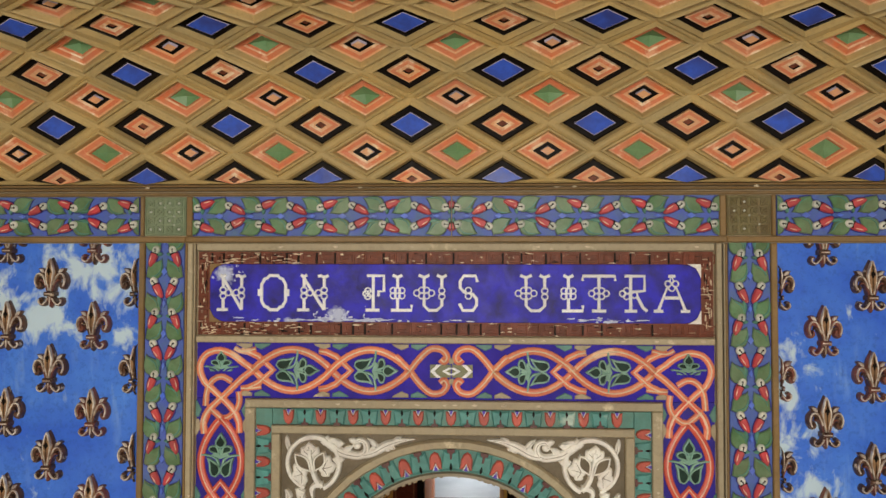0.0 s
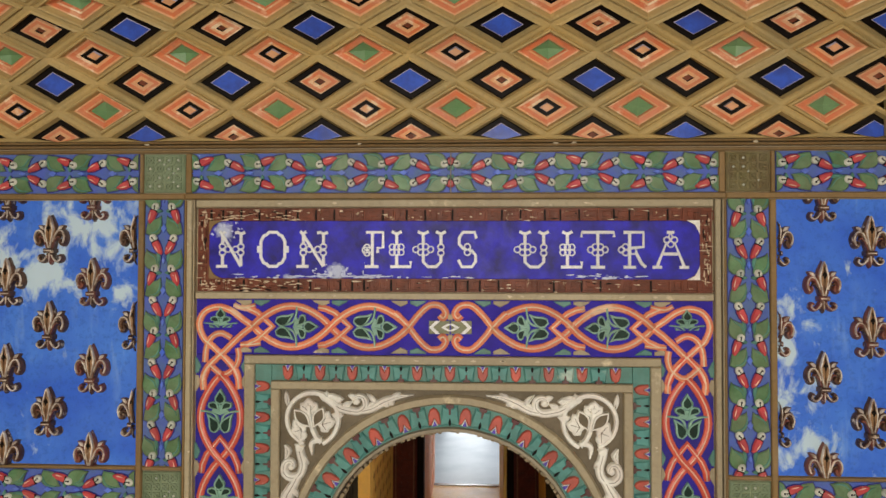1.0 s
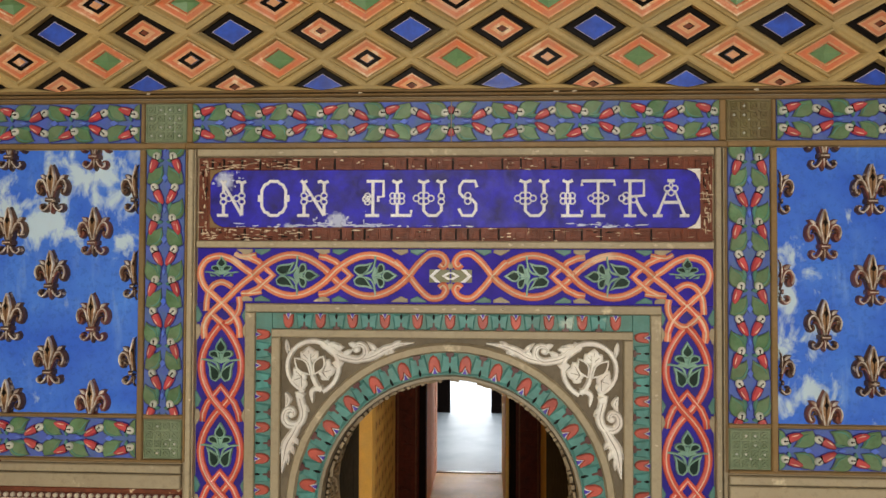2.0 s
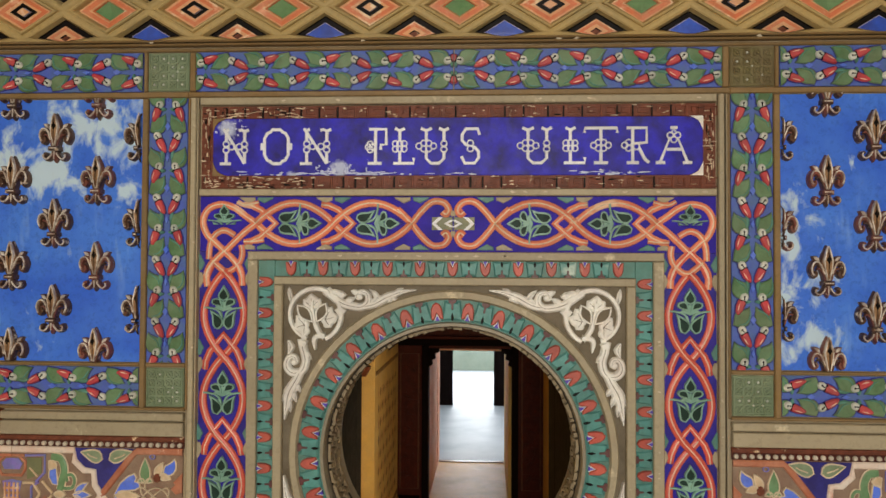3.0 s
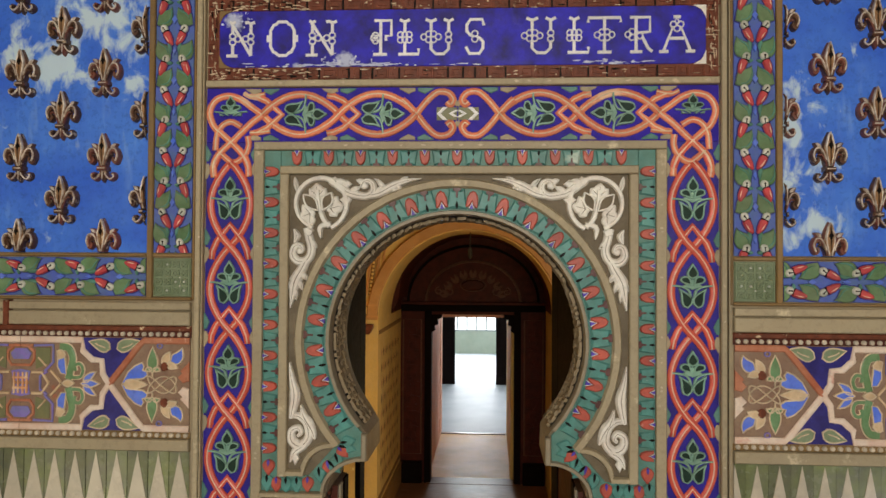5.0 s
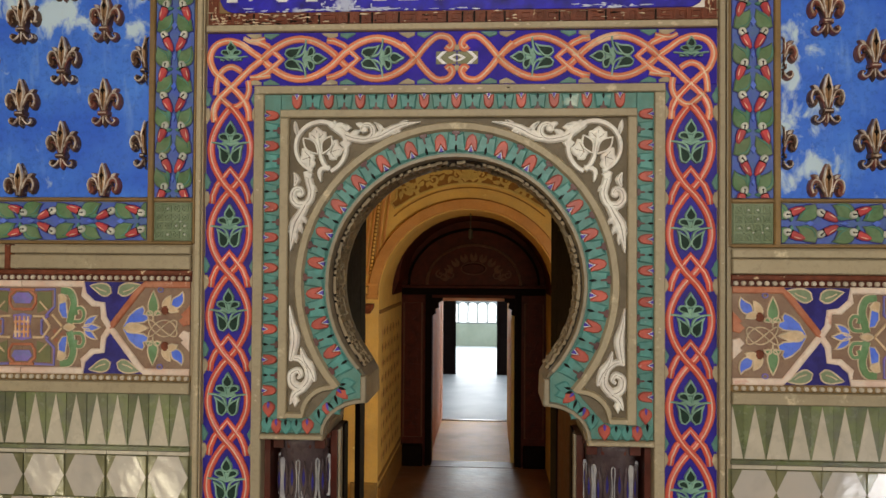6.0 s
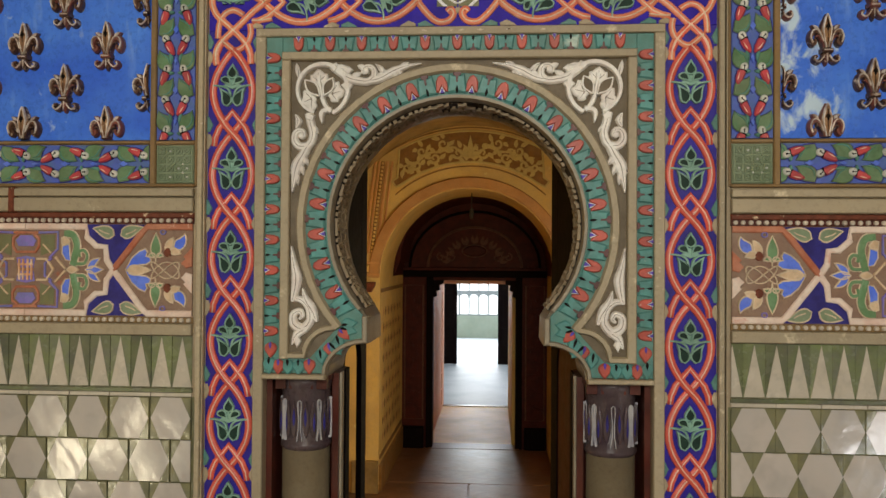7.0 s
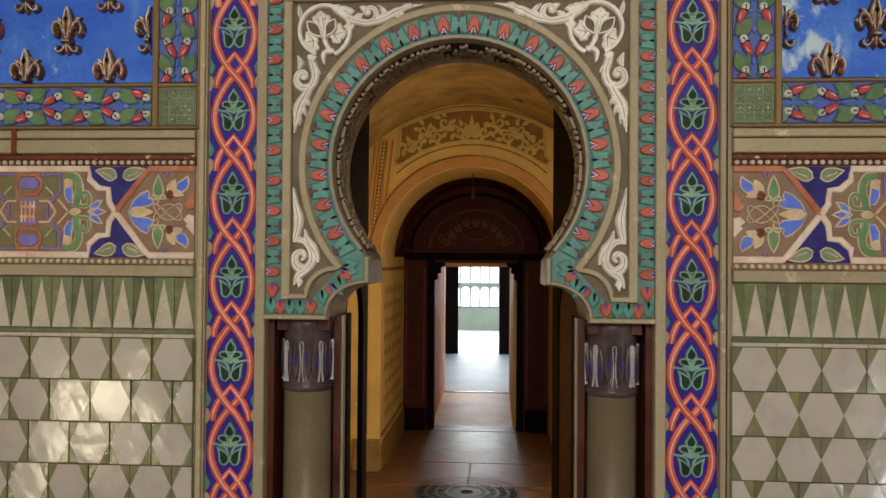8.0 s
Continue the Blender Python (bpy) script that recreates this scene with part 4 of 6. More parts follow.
def plate(out, arc, h0, h1, front, side):
    """The area between an outer outline and the horseshoe, as one thick slab."""
    q = Shape()
    n = len(out)
    ring = out + arc
    m = len(ring)
    q.add([(u, v, h1) for u, v in ring], [list(range(m))], front)
    q.add([(u, v, h0) for u, v in ring], [list(range(m))[::-1]], side)
    q.add([(u, v, h0) for u, v in ring] + [(u, v, h1) for u, v in ring], [[i, (i + 1) % m, m + (i + 1) % m, m + i] for i in range(m)], side)
    return q


arc = arch_line(RI, 2.345)
arc[0], arc[-1] = (0.325, 2.322), (-0.325, 2.322)
right = [(0.477, 2.105)] + [(x, z) for x, z in foot(0.472, 2.125, 0.322, 2.232)] + [(0.322, 2.238)]
left = [(-x, z) for x, z in right[::-1]]
q = plate([(-0.713, 2.105), (-0.713, 3.372), (0.713, 3.372), (0.713, 2.105)], right + arc + left, -0.30, 0.016, "scroll_ground", "rim_stone")
arch = part("arch_panel", q.mesh("arch_panel"), portal, "horseshoe arch panel with teal lotus border and white scrollwork")

# rims and mouldings
q = Shape()
q.ribbon(arch_line(RI + 0.009, 2.36), 0.018, 0.010, 0.044, "rim_stone")
q.ribbon(arch_line(RI + 0.116, 2.29), 0.036, 0.010, 0.046, "beige_moulding")
for g in (-1, 1):
    q.rect(*sorted((g * 0.322, g * 0.343)), 2.236, 2.335, 0.010, 0.050, "rim_stone", 0.006)
    q.ribbon([(g * x, z) for x, z in foot(0.486, 2.116, 0.330, 2.243)], 0.018, 0.010, 0.046, "rim_stone")
    q.rect(*sorted((g * 0.478, g * 0.715)), 2.100, 2.118, 0.010, 0.060, "beige_moulding", 0.006)
    q.ribbon([(g * x, z) for x, z in [(0.442, 2.302)] + foot(0.560, 2.185, 0.452, 2.290)[::-1] + [(0.622, 2.185)]], 0.024, 0.010, 0.0432, "beige_moulding")
    q.rect(*sorted((g * 0.619, g * 0.652)), 2.174, 3.282, 0.010, 0.045, "beige_moulding", 0.005)
q.rect(-0.652, 0.652, 3.283, 3.312, 0.010, 0.0455, "beige_moulding", 0.005)
part("arch_moulding", q.mesh("arch_moulding"), arch, "beige stone mouldings")

# lotus border ground
q = Shape()
for g in (-1, 1):
    q.rect(*sorted((g * 0.653, g * 0.714)), 2.119, 3.371, 0.010, 0.026, "lotus_ground", 0.002)
    q.poly([(g * x, z) for x, z in [(0.652, 2.119), (0.488, 2.119)] + foot(0.480, 2.130, 0.345, 2.246) + [(0.345, 2.335), (0.372, 2.345), (0.43, 2.300), (0.54, 2.176), (0.652, 2.174)]], 0.010, 0.0255, "lotus_ground", 0.002)
q.rect(-0.652, 0.652, 3.313, 3.371, 0.010, 0.026, "lotus_ground", 0.002)
q.ribbon(arch_line(RI + 0.058, 2.31, 60), 0.084, 0.010, 0.026, "lotus_ground", flat=0.96)
part("lotus_border", q.mesh("lotus_border"), arch, "grey-green border ground")

# lotus elements: local up is away from the tip with the white and violet wedge
q = Shape()
q.poly([(-0.021, -0.024), (-0.019, 0.006), (-0.012, 0.020), (0, 0.026), (0.012, 0.020), (0.019, 0.006), (0.021, -0.024), (0.010, -0.022), (0, -0.005), (-0.010, -0.022)], 0, 0.013, "lotus_red", 0.004)
q.poly([(-0.011, -0.026), (0, -0.006), (0.011, -0.026), (0.007, -0.026), (0, -0.014), (-0.007, -0.026)], 0, 0.010, "tip_white", 0.001)
q.poly([(-0.0075, -0.027), (0, -0.010), (0.0075, -0.027)], 0, 0.012, "tip_purple", 0.001)
LOTUS = q.mesh("lotus_bud")
q = Shape()
q.poly([(-0.026, 0.026), (-0.012, 0.022), (0, 0.026), (0.012, 0.022), (0.026, 0.026), (0.030, 0.0), (0.034, -0.026), (0.010, -0.024), (-0.010, -0.024), (-0.034, -0.026), (-0.030, 0.0)], 0, 0.010, "lotus_teal", 0.006)
q.poly([(-0.013, 0.028), (-0.0125, 0.021), (-0.004, 0.017), (-0.003, 0.003), (0.003, 0.003), (0.004, 0.017), (0.0125, 0.021), (0.013, 0.028)], 0, 0.0125, "lotus_dark", 0.001)
q.poly(leaf(0, -0.025, 0.020, 0.009, 90), 0, 0.0122, "black_paint", 0.001)
BELL = q.mesh("bell_flower")


def lotus_row(places):
    for k, (u, v, a) in enumerate(places):
        part("lotus_bud" if k % 2 == 0 else "bell_flower", LOTUS if k % 2 == 0 else BELL, arch, at=(u, v, 0.025, a)).scale = (0.92, 1.2, 1.04) if k % 2 == 0 else (0.98, 1, 1.08)


for g in (-1, 1):
    lotus_row([(g * 0.6835, 3.292 - 0.0565 * i, 90 * g) for i in range(19)])
lotus_row([(-0.591 + 0.0591 * i, 3.342, 180) for i in range(21)])
n = 41
a0 = math.asin((2.37 - ZC) / (RI + 0.058))
for i in range(n):
    a = a0 + (math.pi - 2 * a0) * i / (n - 1)
    r = RI + 0.058
    part("lotus_bud" if i % 2 else "bell_flower", LOTUS if i % 2 else BELL, arch, at=(r * math.cos(a), ZC + r * math.sin(a), 0.025, math.degrees(a) - 90)).scale = (1.06, 1.3, 1.25) if i % 2 else (1.1, 1.2, 1.45)
# feet of the arch: spray of petals
for g in (-1, 1):
    q = Shape()
    for k, (x, z, a, m, l) in enumerate(((0.425, 2.290, 195, "lotus_teal", 0.055), (0.430, 2.285, 225, "lotus_red", 0.045), (0.420, 2.300, 170, "lotus_teal", 0.050), (0.440, 2.262, 250, "lotus_teal", 0.075),
                          (0.470, 2.235, 255, "lotus_red", 0.065), (0.500, 2.210, 262, "lotus_teal", 0.070), (0.465, 2.235, 225, "lotus_teal", 0.075), (0.540, 2.175, 270, "lotus_red", 0.050),
                          (0.580, 2.172, 270, "lotus_teal", 0.052), (0.620, 2.172, 270, "lotus_teal", 0.052), (0.655, 2.172, 270, "lotus_red", 0.050), (0.690, 2.180, 270, "lotus_teal", 0.055), (0.685, 2.235, 270, "lotus_red", 0.05))):
        q.poly(leaf(g * x, z, l * (0.86 if 2 < k < 7 else 1.2), 0.046, a if g > 0 else 180 - a, 0, 0.7), 0.024, 0.034 + 0.0006 * k, m, 0.005)
        q.poly(leaf(g * x, z, l * 0.5, 0.010, a if g > 0 else 180 - a, 0, 0.7), 0.032, 0.037 + 0.0006 * k, "black_paint" if m == "lotus_teal" else "tip_purple", 0.001)
    part("petal_spray", q.mesh("petal_spray"), arch)

# white scrolls in the spandrels
for g in (-1, 1):
    q = Shape()
    W = "scroll_white"
    P = lambda pts: [(g * a, b) for a, b in pts]

    def taper(path, w0, w1, w2):
        n = len(path) - 1
        return [w0 + (w1 - w0) * min(1, 2 * i / n) if i < n / 2 else w1 + (w2 - w1) * (2 * i / n - 1) for i in range(n + 1)]

    def vine(pts, w0, w1, w2, h=0.034):
        path = P(smooth_path(pts, 6))
        vine.count = (vine.count + 1) % 7
        h += 0.0006 * vine.count
        q.ribbon(path, taper(path, 1.6 * w0, 1.6 * w1, 1.5 * w2), 0.014, h, W)
        # Dark raised line painted in place of the shade in a carved groove.
        q.ribbon(path[2:-2], [max(0.0016, 0.16 * x) for x in taper(path, w0, w1, w2)][2:-2], 0.02, h + 0.0009, "scroll_groove_shade")

    vine.count = 0
    cx, cz = 0.502, 3.174
    ring = P(spiral(cx, cz, 0.092, 0.097, -72, 246, 36))
    q.ribbon(ring, taper(ring, 0.014, 0.021, 0.019), 0.014, 0.036, W)
    # flower of three trefoil lobes with two pierced eyes
    Z = lambda x, y: (cx + (185 - x) * 0.00069, cz + (190 - y) * 0.00069)
    for k, (bx, by, tips) in enumerate(((170, 150, ((162, 82), (122, 112), (212, 108))), (240, 216, ((308, 198), (274, 150), (270, 256))), (130, 244, ((74, 264), (86, 196), (128, 312))))):
        x0, z0 = Z(bx, by)
        q.poly(P(oval(x0, z0, 0.017, 0.017, 12)), 0.014, 0.0322 + 0.0006 * k, W, 0.005)
        for j, (tx, ty) in enumerate(tips):
            x1, z1 = Z(tx, ty)
            ln, a = math.hypot(x1 - x0, z1 - z0), math.degrees(math.atan2(z1 - z0, x1 - x0))
            q.poly(P(leaf(x0 - 0.006 * math.cos(radians(a)), z0 - 0.006 * math.sin(radians(a)), ln + 0.008, 0.040 if j else 0.046, a, 0, 1.15)), 0.014, 0.0350 + 0.0012 * (j == 0) + 0.0003 * k, W, 0.006)
            q.ribbon(P([(x0, z0), (x0 + (x1 - x0) * 0.72, z0 + (z1 - z0) * 0.72)]), [0.0036, 0.0016], 0.03, 0.0366 + 0.0012 * (j == 0) + 0.0003 * k, "scroll_groove_shade")
    for k, (x0, y0, x1, y1, w) in enumerate(((176, 228, 94, 142, 56), (198, 226, 244, 132, 54))):
        (ax, az), (bx, bz) = Z(x0, y0), Z(x1, y1)
        eye = leaf(ax, az, math.hypot(bx - ax, bz - az), w * 0.00069, math.degrees(math.atan2(bz - az, bx - ax)), 0, 1.1, 10)
        q.poly(P(eye), 0.030, 0.0392 + 0.0004 * k, "scroll_ground", 0.001)
        q.ribbon(P(eye), 0.0085, 0.014, 0.0420 + 0.0004 * k, W, closed=True)
    q.ribbon(P([Z(*a) for a in ((190, 244), (184, 205), (172, 150), (168, 118))]), [0.016, 0.011, 0.014, 0.024], 0.014, 0.0436, W)
    q.ribbon(P(smooth_path([Z(*a) for a in ((186, 232), (196, 262), (214, 292), (236, 312))], 4)), [0.020] * 12 + [0.024], 0.014, 0.0402, W)
    q.ribbon(P(smooth_path([Z(*a) for a in ((240, 300), (196, 306), (182, 330), (190, 376))], 4)), [0.022] * 8 + [0.020, 0.017, 0.014, 0.009, 0.004], 0.014, 0.0397, W)
    for x0, y0, x1, y1 in ((238, 64, 258, 84), (106, 334, 140, 350)):
        q.ribbon(P([Z(x0, y0), Z(x1, y1)]), 0.030, 0.014, 0.0405, W)
    # along the top
    vine([(0.462, 3.262), (0.430, 3.235), (0.400, 3.215), (0.365, 3.205), (0.330, 3.203), (0.308, 3.222), (0.312, 3.250), (0.335, 3.258), (0.350, 3.243), (0.341, 3.230)], 0.022, 0.018, 0.008)
    vine([(0.330, 3.203), (0.285, 3.213), (0.235, 3.240), (0.185, 3.258), (0.130, 3.266)], 0.016, 0.022, 0.002)
    q.poly(P(leaf(0.305, 3.215, 0.09, 0.026, 150, 35)), 0.014, 0.032, W, 0.005)
    q.poly(P(leaf(0.265, 3.225, 0.060, 0.020, 140 - 80, -30)), 0.014, 0.032, W, 0.005)
    q.poly(P([(0.405, 3.262), (0.385, 3.246), (0.405, 3.230), (0.425, 3.246)]), 0.014, 0.034, W, 0.005)
    q.poly(P([(0.412, 3.205), (0.385, 3.190), (0.408, 3.160), (0.432, 3.190)]), 0.014, 0.034, W, 0.005)
    q.poly(P(leaf(0.450, 3.262, 0.055, 0.022, 200, -30)), 0.014, 0.034, W, 0.005)
    for k, (x, z, l, w, a) in enumerate(((0.395, 3.212, 0.050, 0.024, 140), (0.372, 3.262, 0.050, 0.022, 195), (0.250, 3.236, 0.045, 0.020, 200), (0.215, 3.250, 0.045, 0.018, 140), (0.225, 3.244, 0.040, 0.018, 215),
                                         (0.545, 3.040, 0.045, 0.020, 215), (0.590, 2.900, 0.055, 0.022, 235), (0.580, 2.925, 0.050, 0.022, 220), (0.600, 2.870, 0.055, 0.020, 250), (0.604, 2.900, 0.050, 0.016, 285))):
        q.poly(P(leaf(x, z, l, w, a, 20)), 0.014, 0.0326 + 0.0005 * k, W, 0.005)
    for x, z in ((0.338, 3.240), (0.577, 3.000)):
        q.poly(P(oval(x, z, 0.012, 0.012, 12)), 0.014, 0.0392, W, 0.005)
    # down the side
    vine([(0.552, 3.085), (0.545, 3.050), (0.535, 3.005), (0.550, 2.968), (0.585, 2.962), (0.605, 2.985), (0.598, 3.015), (0.577, 3.020), (0.568, 3.002), (0.580, 2.993)], 0.020, 0.020, 0.008)
    vine([(0.600, 3.080), (0.590, 3.055), (0.598, 3.030)], 0.004, 0.018, 0.006)
    vine([(0.552, 2.968), (0.572, 2.930), (0.594, 2.890), (0.604, 2.840), (0.610, 2.790)], 0.018, 0.030, 0.002)
    q.poly(P(leaf(0.570, 2.945, 0.060, 0.022, 300, -30)), 0.014, 0.032, W, 0.005)
    q.poly(P(leaf(0.600, 3.275, 0.075, 0.018, 265, -20)), 0.014, 0.032, W, 0.005)
    part("upper_scroll", q.mesh("upper_scroll"), arch, "creamy white carved vine scroll with a flower")
    q = Shape()
    # lower corner
    vine([(0.611, 2.590), (0.603, 2.530), (0.592, 2.470), (0.600, 2.410), (0.606, 2.385)], 0.002, 0.026, 0.010)
    vine([(0.600, 2.395), (0.572, 2.390), (0.545, 2.360), (0.540, 2.315), (0.568, 2.285), (0.600, 2.300), (0.604, 2.335), (0.580, 2.350), (0.568, 2.332), (0.580, 2.320)], 0.014, 0.024, 0.008)
    vine([(0.568, 2.435), (0.556, 2.390), (0.528, 2.345), (0.515, 2.310)], 0.002, 0.026, 0.006)
    vine([(0.555, 2.285), (0.590, 2.262), (0.606, 2.225)], 0.018, 0.020, 0.003)
    q.poly(P([(0.585, 2.262), (0.600, 2.240), (0.588, 2.212), (0.572, 2.238)]), 0.014, 0.034, W, 0.005)
    part("lower_scroll", q.mesh("lower_scroll"), arch, "creamy white carved volute")

# carved soffit: fretwork over a black sheet that stands for shade in its holes
q = Shape()
rng = random.Random(8)
n = 64
a0 = math.asin((2.36 - ZC) / RI)
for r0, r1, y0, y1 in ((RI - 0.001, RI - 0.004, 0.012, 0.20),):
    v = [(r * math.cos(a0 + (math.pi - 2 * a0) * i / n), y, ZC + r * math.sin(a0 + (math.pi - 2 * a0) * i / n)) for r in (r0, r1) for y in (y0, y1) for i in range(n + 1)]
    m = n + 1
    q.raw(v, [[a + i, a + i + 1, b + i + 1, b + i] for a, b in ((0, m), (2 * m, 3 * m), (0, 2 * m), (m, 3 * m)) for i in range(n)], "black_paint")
step = (math.pi - 2 * a0) / n
FRETS = (((0.0, 1.0, 0.0, 0.30), (0.0, 0.38, 0.28, 1.0), (0.66, 1.0, 0.28, 0.72)), ((0.0, 0.34, 0.0, 1.0), (0.32, 1.0, 0.34, 0.66), (0.70, 1.0, 0.64, 1.0)), ((0.0, 1.0, 0.68, 1.0), (0.30, 0.74, 0.0, 0.70)), ((0.0, 0.34, 0.0, 1.0), (0.62, 1.0, 0.0, 1.0), (0.32, 0.64, 0.36, 0.64)))
for y0, y1 in ((0.012, 0.068), (0.078, 0.134), (0.144, 0.196)):
    for i in range(n):
        if rng.random() < 0.06:
            continue
        for fa, fb, ga, gb in rng.choice(FRETS):
            v = []
            for r in (RI - 0.003, RI - 0.017 + rng.uniform(0, 0.004)):
                for aa in (a0 + step * (i + fa), a0 + step * (i + fb)):
                    for y in (y0 + (y1 - y0) * ga, y0 + (y1 - y0) * gb):
                        v.append((r * math.cos(aa), y, ZC + r * math.sin(aa)))
            q.raw(v, [[0, 1, 3, 2], [4, 6, 7, 5], [0, 4, 5, 1], [2, 3, 7, 6], [0, 2, 6, 4], [1, 5, 7, 3]], "soffit_stone")
tagged(part("soffit_tracery", q.mesh("soffit_tracery"), arch, "carved stone tracery on the soffit"), kind="stuff")

# jambs and columns
for g in (-1, 1):
    for x0, x1, y0, y1, m, lab in ((0.480, 0.715, 0.205, 0.30, "jamb_red", "dark red painted jamb behind the column"), (0.455, 0.480, 0.10, 0.30, "jamb_red", ""),
                                   (0.446, 0.4548, 0.12, 0.16, "rim_stone", "thin grey stone edge"), (0.446, 0.4548, 0.20, 0.28, "dark_wood", "dark wooden door stop"), (0.692, 0.7135, 0.02, 0.204, "jamb_red", "")):
        s = Shape()
        box(s, *sorted((g * x0, g * x1)), y0, y1, FLOOR, 2.1045, m)
        part("jamb", s.mesh("jamb"), portal, lab)


def lathe(q, x, y, prof, m, n=28):
    v, f = [], []
    for r, z in prof:
        v += [(x + r * math.cos(k * math.tau / n), y + r * math.sin(k * math.tau / n), z) for k in range(n)]
    for i in range(len(prof) - 1):
        for k in range(n):
            f.append([i * n + k, i * n + (k + 1) % n, (i + 1) * n + (k + 1) % n, (i + 1) * n + k])
    f += [list(range(n))[::-1], [(len(prof) - 1) * n + k for k in range(n)]]
    return q.raw(v, f, m)


def build_column(x):
    col = thing("column", "slender beige stone column with a violet leaf capital", "column", group="portal columns", at=(x, 0.100, FLOOR))
    q = Shape()
    lathe(q, 0, 0, [(0.125, 0.0), (0.125, 0.10), (0.115, 0.12), (0.118, 0.15), (0.098, 0.18), (0.094, 0.20), (0.092, 1.0), (0.090, 1.745)], "column_stone")
    part("shaft", q.mesh("shaft", True), col)
    q = Shape()
    lathe(q, 0, 0, [(0.088, 1.740), (0.097, 1.752), (0.097, 1.768), (0.086, 1.780), (0.088, 1.90), (0.096, 1.985), (0.098, 1.99), (0.098, 2.025)], "capital_purple")
    cap = part("capital", q.mesh("capital", True), col, "violet and blue glazed capital with white loops")
    for k in range(8):
        a = k * math.tau / 8 - 0.03
        q = Shape()
        loop = [(-0.010, -0.085), (-0.0045, -0.045), (-0.0035, 0.0), (-0.0065, 0.045), (-0.006, 0.062), (0, 0.068), (0.006, 0.062), (0.0065, 0.045), (0.0035, 0.0), (0.0045, -0.045), (0.010, -0.085)]
        q.ribbon(loop, 0.0036, 0.0, 0.0115, "loop_white")
        for g in (-1, 1):
            q.poly(leaf(g * 0.024, -0.075, 0.140, 0.026, 90), 0.0, 0.008, "capital_purple", 0.004)
            q.poly(leaf(g * 0.022, -0.030 - 0.02 * (k % 2), 0.070, 0.011, 90), 0.0, 0.0098, "frieze_navy", 0.002)
        ob = part("leaf_loop", q.mesh("leaf_loop"), cap)
        ob.location = (0.089 * math.sin(a), -0.089 * math.cos(a), 1.865)
        ob.rotation_euler = (0, 0, a)
    q = Shape()
    box(q, -0.105, 0.105, -0.045, 0.10, 2.005, 2.024, "jamb_red")
    for k in range(4):
        box(q, -0.098 + k * 0.052, -0.060 + k * 0.052, -0.088, -0.05, 1.975, 2.020, "jamb_red")
    part("abacus", q.mesh("abacus"), col, "dark red abacus")
    return col


c1 = build_column(-0.580)
copy_thing(c1, pose(0.580, 0.100, FLOOR))

# ---------------------------------------------------------------- bead rows
q = Shape()
ring = [(0.0105, 0.0), (0.0098, 0.007), (0.006, 0.011), (0.0035, 0.0085)]
v = [(r * math.cos(k * math.tau / 10), r * math.sin(k * math.tau / 10), h) for r, h in ring for k in range(10)]
f = [[i * 10 + k, i * 10 + (k + 1) % 10, (i + 1) * 10 + (k + 1) % 10, (i + 1) * 10 + k] for i in range(3) for k in range(10)] + [[30 + k for k in range(10)]]
q.add([(a * 0.88, b * 0.88, c) for a, b, c in v], f, "bead_cream")
BEAD = q.mesh("bead", True)
for sg in (-1, 1):
    for z in (2.6845, 2.3085):
        q = Shape()
        q.rect(*sorted((sg * 0.992, sg * 2.85)), z - 0.0125, z + 0.0115, 0, 0.006, "jamb_red" if z > 2.5 else "brown_frame", 0.002)
        strip = part("bead_row", q.mesh("bead_row"), wall_north, "row of small white beads on a dark strip")
        for k in range(40):
            part("bead", BEAD, strip, at=(sg * (1.008 + 0.0273 * k), z, 0.006))

# ---------------------------------------------------------------- strapwork frieze
FZ, XC = 2.4965, 1.304


